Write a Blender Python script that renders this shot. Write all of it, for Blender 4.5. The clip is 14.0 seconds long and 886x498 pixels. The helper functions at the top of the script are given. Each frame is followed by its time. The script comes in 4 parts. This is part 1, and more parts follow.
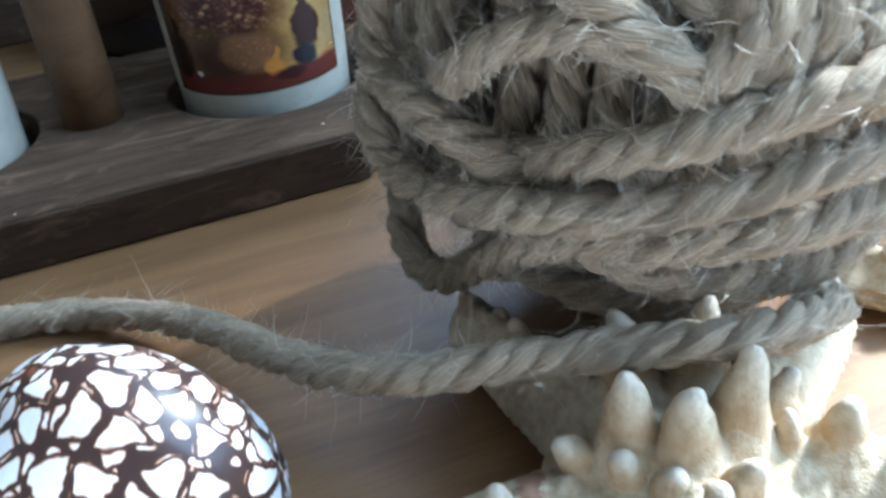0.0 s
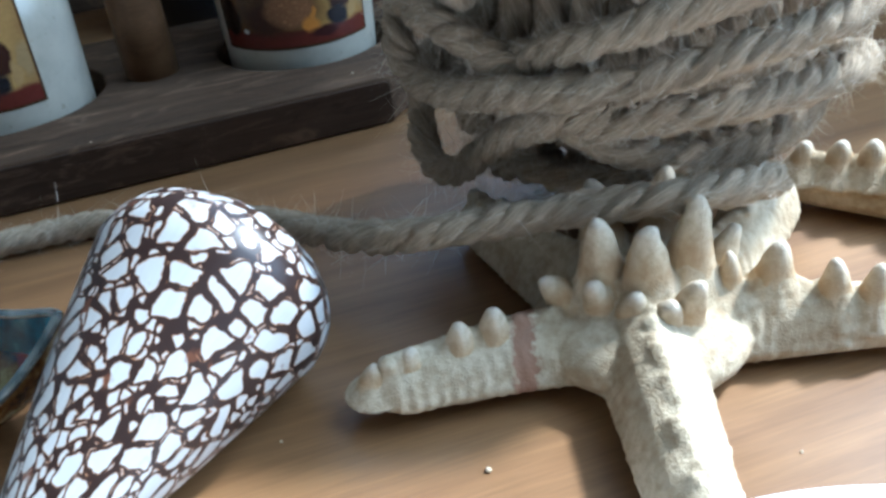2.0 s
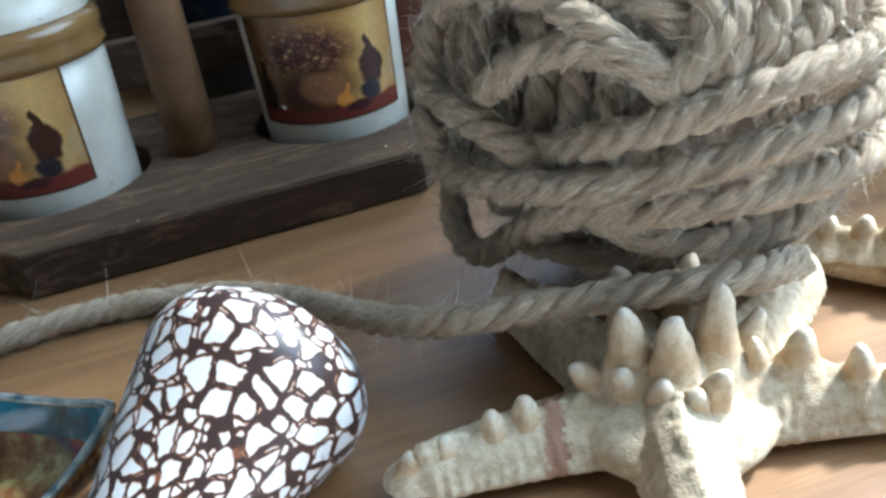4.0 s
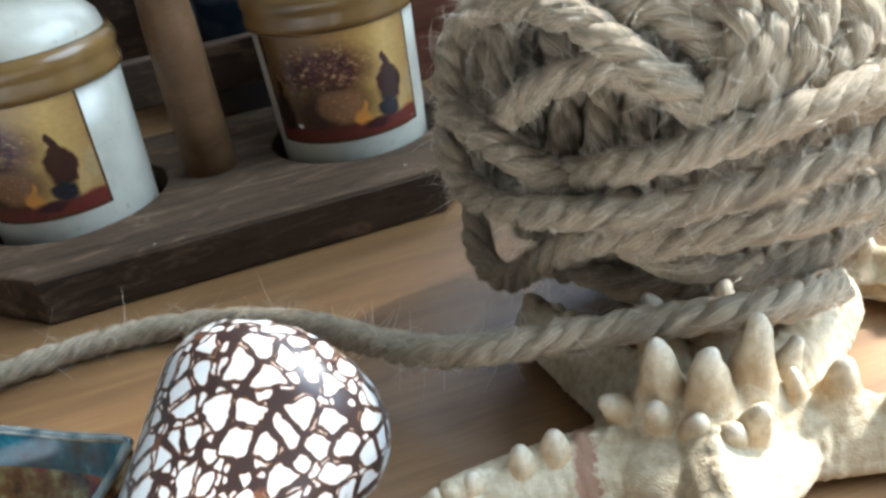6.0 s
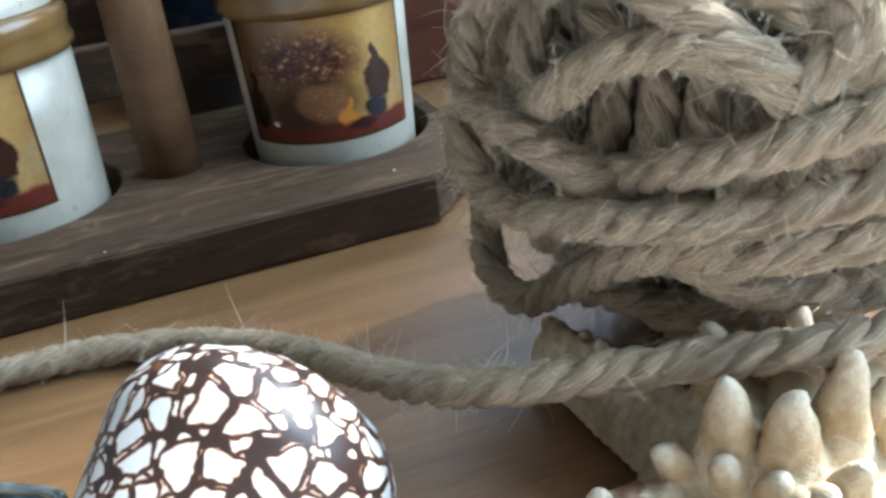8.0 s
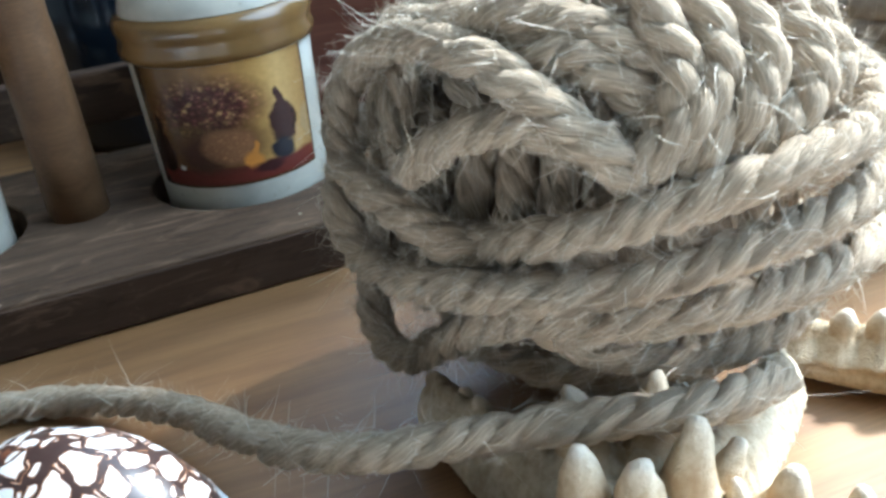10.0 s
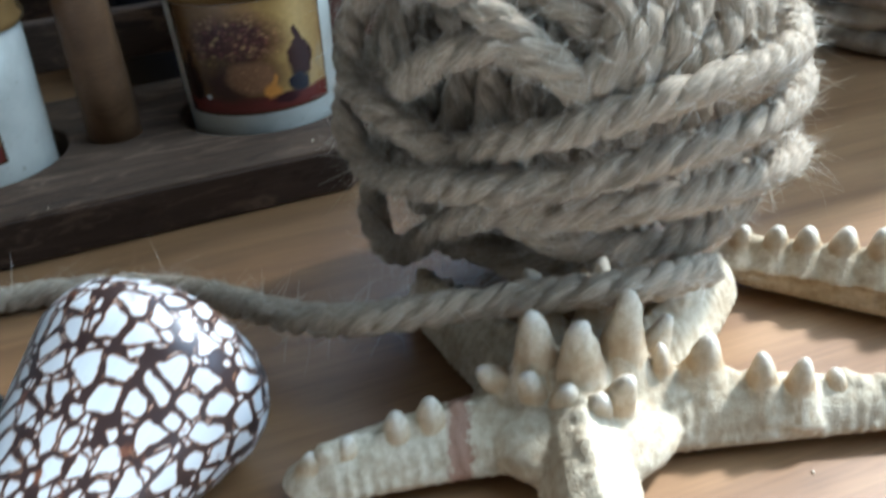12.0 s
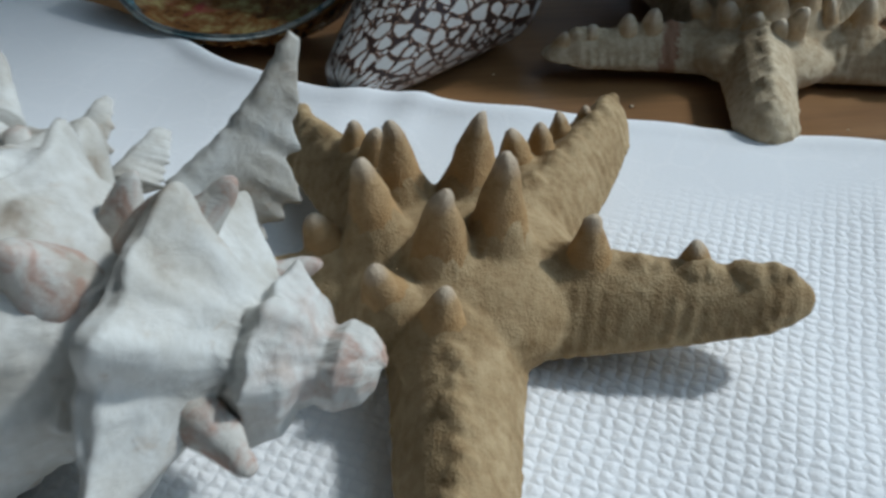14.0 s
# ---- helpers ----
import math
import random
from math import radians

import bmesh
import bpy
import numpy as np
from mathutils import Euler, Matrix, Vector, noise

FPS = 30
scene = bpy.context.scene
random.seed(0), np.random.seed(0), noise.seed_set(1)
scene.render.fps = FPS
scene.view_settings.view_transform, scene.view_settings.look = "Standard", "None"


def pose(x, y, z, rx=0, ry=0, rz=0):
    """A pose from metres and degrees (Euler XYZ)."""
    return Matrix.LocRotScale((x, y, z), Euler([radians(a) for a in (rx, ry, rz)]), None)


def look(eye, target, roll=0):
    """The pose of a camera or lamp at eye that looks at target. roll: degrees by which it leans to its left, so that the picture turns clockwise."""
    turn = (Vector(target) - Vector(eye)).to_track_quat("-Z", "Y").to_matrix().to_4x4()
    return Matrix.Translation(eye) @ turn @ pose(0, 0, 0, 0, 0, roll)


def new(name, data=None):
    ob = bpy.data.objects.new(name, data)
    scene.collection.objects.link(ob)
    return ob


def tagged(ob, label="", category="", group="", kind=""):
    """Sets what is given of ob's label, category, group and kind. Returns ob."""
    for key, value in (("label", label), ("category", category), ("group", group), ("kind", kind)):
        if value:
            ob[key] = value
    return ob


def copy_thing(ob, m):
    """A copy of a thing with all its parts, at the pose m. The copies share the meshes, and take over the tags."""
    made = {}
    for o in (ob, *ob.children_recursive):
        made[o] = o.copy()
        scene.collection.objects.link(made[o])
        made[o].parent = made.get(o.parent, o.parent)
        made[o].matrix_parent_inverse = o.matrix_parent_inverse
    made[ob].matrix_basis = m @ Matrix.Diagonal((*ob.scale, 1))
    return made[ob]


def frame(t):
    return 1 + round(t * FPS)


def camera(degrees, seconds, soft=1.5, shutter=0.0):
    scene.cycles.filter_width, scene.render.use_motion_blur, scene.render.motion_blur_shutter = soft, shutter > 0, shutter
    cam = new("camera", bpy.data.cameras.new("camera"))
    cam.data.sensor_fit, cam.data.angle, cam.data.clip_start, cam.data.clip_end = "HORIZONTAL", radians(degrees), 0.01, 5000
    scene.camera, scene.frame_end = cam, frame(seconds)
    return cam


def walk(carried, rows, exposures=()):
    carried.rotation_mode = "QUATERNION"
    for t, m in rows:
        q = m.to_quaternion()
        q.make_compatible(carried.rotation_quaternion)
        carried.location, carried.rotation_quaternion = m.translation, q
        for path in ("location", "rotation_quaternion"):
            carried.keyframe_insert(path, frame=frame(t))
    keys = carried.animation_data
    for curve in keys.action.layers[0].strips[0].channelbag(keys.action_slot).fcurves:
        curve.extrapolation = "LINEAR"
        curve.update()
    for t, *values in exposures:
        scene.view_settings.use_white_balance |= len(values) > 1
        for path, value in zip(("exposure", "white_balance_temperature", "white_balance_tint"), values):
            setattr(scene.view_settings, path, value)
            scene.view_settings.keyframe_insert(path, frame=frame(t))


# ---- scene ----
cam = camera(54.6, 14.0, soft=3.0, shutter=0.4)
METRES, EYE, TILT, LEAN, TURN = 0.34, 0.129, -33.5, 5.0, 0.0
ROWS = [
    (0.0, 0.0, 0.0, 0.0, 0.0, 0.0, -0.0),
    (0.5, 0.018, -0.0574, -0.0259, 0.71, 0.48, -0.46),
    (1.0, 0.0269, -0.0752, -0.0601, 0.57, 0.37, -0.4),
    (1.5, 0.0151, -0.0886, -0.0578, 1.26, 0.73, -0.4),
    (2.0, 0.0088, -0.1071, -0.0892, 1.5, 1.24, -0.28),
    (2.5, 0.0061, -0.1442, -0.0876, 2.43, 2.4, 0.1),
    (3.0, 0.0021, -0.1572, -0.0887, 3.0, 3.02, 0.09),
    (3.5, 0.0125, -0.1406, -0.0637, 3.43, 3.27, 0.3),
    (6.0, 0.0056, -0.1152, -0.0393, 4.95, 3.96, 0.98),
    (6.5, -0.0145, -0.0927, -0.0194, 4.65, 4.13, 1.35),
    (7.0, -0.0503, -0.0554, -0.0251, 3.37, 4.95, 0.41),
    (7.5, -0.0627, -0.0216, -0.0381, 2.94, 5.12, -0.12),
    (8.0, -0.0357, -0.0163, -0.0368, 2.01, 5.4, -0.13),
    (8.5, -0.029, -0.0281, -0.0294, 1.18, 5.65, 0.02),
    (9.0, -0.0139, -0.0154, -0.0135, 0.46, 5.73, 0.44),
    (11.5, 0.0371, -0.0779, -0.0153, -0.82, 5.09, 1.18),
    (12.0, 0.0346, -0.1212, -0.0539, 0.18, 3.43, -0.97),
    (12.5, 0.0144, -0.1517, -0.1137, 1.79, 0.61, -4.43),
    (13.0, 0.0089, -0.1958, -0.1776, 3.43, -2.9, -7.66),
    (13.5, -0.0181, -0.2798, -0.2568, 6.41, -5.47, -10.22),
    (14.0, -0.0092, -0.3679, -0.2754, 8.97, -6.17, -11.53),
]
EXPOSURES = [(0.0, 1.50, 5050, 3), (0.5, 1.14, 5100, 3), (1.0, 0.90, 5100, 4), (1.5, 0.96, 5200, 4), (2.6, 0.96, 5200, 4), (3.7, 1.22, 5400, 5), (5.8, 1.42, 5850, 5), (7.0, 1.66, 5850, 5), (9.2, 1.64, 5600, 4), (11.5, 1.34, 5300, 4), (12.0, 0.95, 5250, 4), (12.3, 0.92, 5200, 4), (13.0, -0.97, 5450, 4), (13.5, -1.08, 5550, 4), (14.0, -1.18, 5850, 4)]
walk(cam, [(t, pose(0, 0, EYE, TILT, LEAN, TURN) @ pose(METRES * x, METRES * y, METRES * z, 90 + pitch, roll, yaw)) for t, x, y, z, yaw, pitch, roll in ROWS], EXPOSURES)

# ---------------------------------------------------------------- light
SUN_EL, SUN_AZ = radians(44), radians(33)
world = bpy.data.worlds.new("sky")
scene.world = world
world.use_nodes = True
wn = world.node_tree
sky = wn.nodes.new("ShaderNodeTexSky")
sky.sky_type = "NISHITA"
sky.sun_disc = False
sky.sun_elevation = SUN_EL
sky.sun_rotation = math.pi / 2 - SUN_AZ
wn.links.new(sky.outputs[0], wn.nodes["Background"].inputs[0])
wn.nodes["Background"].inputs[1].default_value = 0.15

sun_dir = Vector((math.cos(SUN_EL) * math.cos(SUN_AZ), math.cos(SUN_EL) * math.sin(SUN_AZ), math.sin(SUN_EL)))
sun = new("sun", bpy.data.lights.new("sun", "SUN"))
sun.data.energy, sun.data.angle, sun.data.color = 5.0, radians(5), (1.0, 0.96, 0.92)
sun.matrix_world = look(sun_dir * 3, (0, 0, 0))

# sky light that enters through the window openings of the back and the right-hand wall
for where, towards, wide, high, power in (((0.30, 1.17, 0.95), (0.0, 0.1, 0.0), 1.0, 1.3, 4.5), ((0.77, 0.25, 0.72), (0.0, 0.05, 0.0), 1.1, 1.0, 9.0)):
    glow = new("window_light", bpy.data.lights.new("window_light", "AREA"))
    glow.data.shape, glow.data.size, glow.data.size_y = "RECTANGLE", wide, high
    glow.data.energy, glow.data.color = power, (0.70, 0.87, 1.0)
    glow.matrix_world = look(where, towards)

# ---------------------------------------------------------------- materials
def material(name, rough=0.6, metal=0.0, base=(0.5, 0.5, 0.5), spec=0.5):
    m = bpy.data.materials.new(name)
    m.use_nodes = True
    b = m.node_tree.nodes["Principled BSDF"]
    b.inputs["Base Color"].default_value = (*base, 1)
    b.inputs["Roughness"].default_value = rough
    b.inputs["Metallic"].default_value = metal
    b.inputs["Specular IOR Level"].default_value = spec
    return m, m.node_tree, b


def node(nt, kind, **values):
    n = nt.nodes.new("ShaderNode" + kind)
    for key, v in values.items():
        key = key.replace("_", " ")
        n.inputs[key].default_value = v
    return n


def coords(nt, which="Object", scale=(1, 1, 1), turn=(0, 0, 0)):
    tc = nt.nodes.new("ShaderNodeTexCoord")
    mp = nt.nodes.new("ShaderNodeMapping")
    mp.inputs["Scale"].default_value = scale
    mp.inputs["Rotation"].default_value = turn
    nt.links.new(tc.outputs[which], mp.inputs[0])
    return mp.outputs[0]


def noise_tex(nt, vec, scale, detail=4.0, rough=0.55, distort=0.0):
    n = node(nt, "TexNoise", Scale=scale, Detail=detail, Roughness=rough, Distortion=distort)
    nt.links.new(vec, n.inputs["Vector"])
    return n.outputs["Fac"]


def ramp(nt, fac, stops):
    r = nt.nodes.new("ShaderNodeValToRGB")
    while len(r.color_ramp.elements) < len(stops):
        r.color_ramp.elements.new(0.5)
    for e, (p, c) in zip(r.color_ramp.elements, stops):
        e.position, e.color = p, (*c, 1)
    nt.links.new(fac, r.inputs[0])
    return r.outputs[0]


def mix(nt, fac, a, b, kind="MIX"):
    m = nt.nodes.new("ShaderNodeMix")
    m.data_type, m.blend_type = "RGBA", kind
    for socket, v in ((m.inputs[0], fac), (m.inputs[6], a), (m.inputs[7], b)):
        if isinstance(v, (int, float)):
            socket.default_value = v
        elif isinstance(v, tuple):
            socket.default_value = (*v, 1)
        else:
            nt.links.new(v, socket)
    return m.outputs[2]


def calc(nt, op, a, b=0.0, clamp=False):
    m = nt.nodes.new("ShaderNodeMath")
    m.operation, m.use_clamp = op, clamp
    for socket, v in ((m.inputs[0], a), (m.inputs[1], b)):
        if isinstance(v, (int, float)):
            socket.default_value = v
        else:
            nt.links.new(v, socket)
    return m.outputs[0]


def bump(nt, bsdf, height, strength, distance):
    b = node(nt, "Bump", Strength=strength, Distance=distance)
    nt.links.new(height, b.inputs["Height"])
    nt.links.new(b.outputs[0], bsdf.inputs["Normal"])


def wood(name, dark, light, rough, scale=1.0, turn=0.0, relief=0.15, wear=0.3):
    m, nt, b = material(name, rough, spec=0.2 if rough > 0.4 else 0.45)
    vec = coords(nt, "Object", (6 * scale, 90 * scale, 90 * scale), (0, 0, turn))
    grain = noise_tex(nt, vec, 1.0, 6, 0.6, 0.6)
    fine = noise_tex(nt, coords(nt, "Object", (60 * scale, 1500 * scale, 1500 * scale), (0, 0, turn)), 1.0, 3)
    stain = noise_tex(nt, coords(nt), 22 * scale, 4)
    col = ramp(nt, grain, [(0.25, dark), (0.5, tuple((p + q) / 2 for p, q in zip(dark, light))), (0.78, light)])
    col = mix(nt, 0.35, col, ramp(nt, fine, [(0.3, (0.35, 0.35, 0.35)), (0.7, (1, 1, 1))]), "MULTIPLY")
    col = mix(nt, wear, col, ramp(nt, stain, [(0.3, (0.45, 0.42, 0.4)), (0.65, (1, 1, 1))]), "MULTIPLY")
    if wear > 0.5:
        rubbed = noise_tex(nt, coords(nt, "Object", (40, 130, 130), (0, 0, turn)), 1.0, 5, 0.7, 0.8)
        col = mix(nt, ramp(nt, rubbed, [(0.52, (0, 0, 0)), (0.68, (0.6, 0.6, 0.6))]), col, tuple(min(1, 1.7 * c) for c in light))
        col = mix(nt, ramp(nt, rubbed, [(0.30, (0.7, 0.7, 0.7)), (0.42, (0, 0, 0))]), col, tuple(0.6 * c for c in dark))
    nt.links.new(col, b.inputs["Base Color"])
    nt.links.new(ramp(nt, stain, [(0.3, (rough * 0.8,) * 3), (0.7, (min(1, rough * 1.25),) * 3)]), b.inputs["Roughness"])
    bump(nt, b, calc(nt, "ADD", fine, calc(nt, "MULTIPLY", grain, 1.5)), relief, 0.0006)
    return m


RACK_TURN = math.atan2(0.384, 0.923)
TABLE_WOOD = wood("table_wood", (0.180, 0.088, 0.035), (0.35, 0.192, 0.080), 0.42, 1.0, -0.35, 0.05)
TABLE_WOOD.node_tree.nodes["Principled BSDF"].inputs["Specular IOR Level"].default_value = 0.42
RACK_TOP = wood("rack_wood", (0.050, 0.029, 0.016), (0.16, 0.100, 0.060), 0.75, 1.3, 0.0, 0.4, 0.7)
DOWEL_WOOD = wood("dowel_wood", (0.095, 0.047, 0.021), (0.20, 0.108, 0.050), 0.45, 1.0, 0.0, 0.2)
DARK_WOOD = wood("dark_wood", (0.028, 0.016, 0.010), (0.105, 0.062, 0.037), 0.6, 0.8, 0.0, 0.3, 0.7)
RED_WOOD = wood("red_wood", (0.09, 0.03, 0.018), (0.19, 0.075, 0.045), 0.45, 0.6)


def jute_material(name, tone):
    m, nt, b = material(name, 0.9, spec=0.15)
    uv = coords(nt, "UV", (260, 2600, 1))
    fine = noise_tex(nt, uv, 1.0, 4, 0.65, 0.4)
    clump = noise_tex(nt, coords(nt, "UV", (90, 500, 1)), 1.0, 3)
    spots = noise_tex(nt, coords(nt), 260, 3)
    col = ramp(nt, fine, [(0.28, tuple(0.50 * c for c in tone)), (0.5, tone), (0.74, tuple(min(1, 1.5 * c) for c in tone))])
    col = mix(nt, 0.5, col, ramp(nt, clump, [(0.3, (0.62, 0.58, 0.54)), (0.7, (1.0, 1.0, 1.0))]), "MULTIPLY")
    col = mix(nt, 0.35, col, ramp(nt, spots, [(0.35, (0.75, 0.68, 0.6)), (0.7, (1.0, 1.0, 1.0))]), "MULTIPLY")
    nt.links.new(col, b.inputs["Base Color"])
    bump(nt, b, calc(nt, "ADD", fine, clump), 1.0, 0.0013)
    return m


JUTE = jute_material("jute", (0.545, 0.44, 0.315))
FIBRE, _nt, _b = material("jute_fibre", 0.7, base=(0.68, 0.60, 0.47), spec=0.3)


def starfish_material(name, pale, deep, stain=None):
    m, nt, b = material(name, 0.85, spec=0.2)
    vec = coords(nt)
    big = noise_tex(nt, vec, 70, 4)
    mid = noise_tex(nt, vec, 420, 3, 0.6)
    vor = node(nt, "TexVoronoi", Scale=2200.0)
    nt.links.new(vec, vor.inputs["Vector"])
    grains = vor.outputs["Distance"]
    col = ramp(nt, big, [(0.3, deep), (0.62, pale)])
    col = mix(nt, 0.6, col, ramp(nt, mid, [(0.32, (0.58, 0.49, 0.40)), (0.60, (1, 1, 1))]), "MULTIPLY")
    if name.startswith("spine"):
        gz = nt.nodes.new("ShaderNodeSeparateXYZ")
        nt.links.new(coords(nt, "Generated"), gz.inputs[0])
        col = mix(nt, ramp(nt, gz.outputs[2], [(0.25, (0.0, 0.0, 0.0)), (0.55, (0.45, 0.45, 0.45)), (0.8, (0.0, 0.0, 0.0))]), col, (0.40, 0.24, 0.10))
        col = mix(nt, ramp(nt, gz.outputs[2], [(0.82, (0.0, 0.0, 0.0)), (1.0, (0.4, 0.4, 0.4))]), col, (0.72, 0.67, 0.58))
    if stain:
        sx = nt.nodes.new("ShaderNodeSeparateXYZ")
        nt.links.new(vec, sx.inputs[0])
        off = calc(nt, "ADD", sx.outputs[0], calc(nt, "MULTIPLY", calc(nt, "SUBTRACT", mid, 0.5), 0.006))
        near = calc(nt, "SUBTRACT", 1.0, calc(nt, "DIVIDE", calc(nt, "ABSOLUTE", calc(nt, "SUBTRACT", off, stain)), 0.0028), True)
        near = calc(nt, "MULTIPLY", calc(nt, "MINIMUM", calc(nt, "MULTIPLY", near, 3.0), 1.0), 0.85)
        near = calc(nt, "MULTIPLY", near, calc(nt, "LESS_THAN", sx.outputs[1], 0.112))
        col = mix(nt, near, col, (0.27, 0.135, 0.085))
    nt.links.new(col, b.inputs["Base Color"])
    h = calc(nt, "ADD", calc(nt, "MULTIPLY", mid, 1.2), calc(nt, "MULTIPLY", grains, 0.45))
    bump(nt, b, h, 0.42, 0.0008)
    return m


def cone_material():
    """White rounded tents of many sizes on dark brown; the UV map is in metres round and along the shell."""
    m, nt, b = material("cone_shell_pattern", 0.30, spec=0.4)
    uv = coords(nt, "UV")
    sway = node(nt, "TexNoise", Scale=330.0, Detail=2.0)
    nt.links.new(uv, sway.inputs["Vector"])
    bent = nt.nodes.new("ShaderNodeMix")
    bent.data_type, bent.blend_type = "RGBA", "LINEAR_LIGHT"
    bent.inputs[0].default_value = 0.0011
    nt.links.new(uv, bent.inputs[6])
    nt.links.new(sway.outputs["Color"], bent.inputs[7])
    vec = bent.outputs[2]

    def tents(scale, gap, least, spread, tent):
        edge = node(nt, "TexVoronoi", Scale=scale, Randomness=1.0)
        edge.voronoi_dimensions, edge.feature = "2D", "DISTANCE_TO_EDGE"
        cell = node(nt, "TexVoronoi", Scale=scale, Randomness=1.0)
        cell.voronoi_dimensions = "2D"
        for v in (edge, cell):
            nt.links.new(vec, v.inputs["Vector"])
        off = nt.nodes.new("ShaderNodeVectorMath")
        off.operation = "SUBTRACT"
        nt.links.new(vec, off.inputs[0])
        nt.links.new(cell.outputs["Position"], off.inputs[1])
        rnd = nt.nodes.new("ShaderNodeSeparateXYZ")
        nt.links.new(cell.outputs["Color"], rnd.inputs[0])
        turn = nt.nodes.new("ShaderNodeVectorRotate")
        turn.rotation_type = "Z_AXIS"
        nt.links.new(off.outputs[0], turn.inputs["Vector"])
        nt.links.new(calc(nt, "MULTIPLY", calc(nt, "SUBTRACT", rnd.outputs[1], 0.5), 2.4), turn.inputs["Angle"])
        p = nt.nodes.new("ShaderNodeSeparateXYZ")
        nt.links.new(turn.outputs[0], p.inputs[0])
        px, py = p.outputs[0], p.outputs[1]
        low = calc(nt, "MULTIPLY", py, -0.5)
        wide = calc(nt, "MULTIPLY", calc(nt, "ABSOLUTE", px), 0.866)
        tri = calc(nt, "MAXIMUM", py, calc(nt, "ADD", low, wide))
        round_d = calc(nt, "SQRT", calc(nt, "ADD", calc(nt, "MULTIPLY", px, px), calc(nt, "MULTIPLY", py, py)))
        d = calc(nt, "ADD", calc(nt, "MULTIPLY", tri, tent), calc(nt, "MULTIPLY", round_d, 1 - tent))
        reach = calc(nt, "ADD", calc(nt, "MULTIPLY", rnd.outputs[0], spread), least)
        rim_gap = calc(nt, "SUBTRACT", calc(nt, "DIVIDE", edge.outputs["Distance"], scale), gap)
        soft = nt.nodes.new("ShaderNodeMath")
        soft.operation = "SMOOTH_MIN"
        nt.links.new(rim_gap, soft.inputs[0])
        nt.links.new(calc(nt, "SUBTRACT", reach, d), soft.inputs[1])
        soft.inputs[2].default_value = 0.0006
        return soft.outputs[0]

    big = tents(174.0, 0.00056, 0.0013, 0.0022, 0.85)
    small = tents(330.0, 0.00018, 0.0006, 0.0011, 0.5)
    small = calc(nt, "MINIMUM", small, calc(nt, "SUBTRACT", calc(nt, "MULTIPLY", big, -1.0), 0.00034))
    d = calc(nt, "ADD", calc(nt, "MULTIPLY", calc(nt, "MAXIMUM", big, small), 900.0), 0.5)
    col = ramp(nt, d, [(0.40, (0.030, 0.017, 0.014)), (0.53, (0.050, 0.024, 0.015)), (0.61, (0.36, 0.18, 0.09)), (0.72, (0.50, 0.51, 0.50))])
    blush = noise_tex(nt, uv, 190, 2)
    col = mix(nt, ramp(nt, blush, [(0.66, (0, 0, 0)), (0.74, (0.55, 0.55, 0.55))]), col, (0.20, 0.075, 0.035))
    ticks = noise_tex(nt, coords(nt, "UV", (1500, 70, 1)), 1.0, 2)
    col = mix(nt, 0.2, col, ramp(nt, ticks, [(0.35, (0.74, 0.70, 0.66)), (0.6, (1, 1, 1))]), "MULTIPLY")
    nt.links.new(col, b.inputs["Base Color"])
    bump(nt, b, ticks, 0.10, 0.0003)
    return m


def cloth_material():
    m, nt, b = material("white_cotton", 0.95, base=(0.8, 0.81, 0.82), spec=0.1)
    raw = coords(nt, "Object", (1, 1, 1), (0, 0, 0.12))
    shake = node(nt, "TexNoise", Scale=420.0, Detail=1.0)
    nt.links.new(raw, shake.inputs["Vector"])
    sway = nt.nodes.new("ShaderNodeMix")
    sway.data_type, sway.blend_type = "RGBA", "LINEAR_LIGHT"
    sway.inputs[0].default_value = 0.0011
    nt.links.new(raw, sway.inputs[6])
    nt.links.new(shake.outputs["Color"], sway.inputs[7])
    vec = sway.outputs[2]
    sp = nt.nodes.new("ShaderNodeSeparateXYZ")
    nt.links.new(vec, sp.inputs[0])
    wx = calc(nt, "SINE", calc(nt, "MULTIPLY", sp.outputs[0], 2 * math.pi / 0.0053))
    wy = calc(nt, "SINE", calc(nt, "MULTIPLY", sp.outputs[1], 2 * math.pi / 0.0046))
    waffle = calc(nt, "MULTIPLY", calc(nt, "ABSOLUTE", wx), calc(nt, "ABSOLUTE", wy))
    thread = noise_tex(nt, coords(nt, "Object", (900, 2600, 900)), 1.0, 2)
    # the waffle weave fills the middle of the cloth, the border is plain with a faint woven motif
    smooth = noise_tex(nt, vec, 45, 2)
    edge = calc(nt, "MULTIPLY", calc(nt, "ADD", calc(nt, "MULTIPLY", sp.outputs[1], -45.0), calc(nt, "ADD", calc(nt, "MULTIPLY", sp.outputs[0], 26.0), calc(nt, "MULTIPLY", smooth, 1.2))), 1.0, True)
    motif = node(nt, "TexVoronoi", Scale=62.0)
    motif.feature = "DISTANCE_TO_EDGE"
    nt.links.new(vec, motif.inputs["Vector"])
    line = calc(nt, "LESS_THAN", motif.outputs["Distance"], 0.035)
    h = calc(nt, "ADD", calc(nt, "MULTIPLY", waffle, calc(nt, "MULTIPLY", edge, 1.6)), calc(nt, "MULTIPLY", thread, 0.35))
    h = calc(nt, "ADD", h, calc(nt, "MULTIPLY", calc(nt, "MULTIPLY", line, thread), 0.35))
    col = mix(nt, 0.5, (0.80, 0.81, 0.82), ramp(nt, h, [(0.05, (0.74, 0.76, 0.78)), (0.8, (0.86, 0.86, 0.86))]))
    nt.links.new(col, b.inputs["Base Color"])
    bump(nt, b, h, 0.4, 0.0006)
    return m


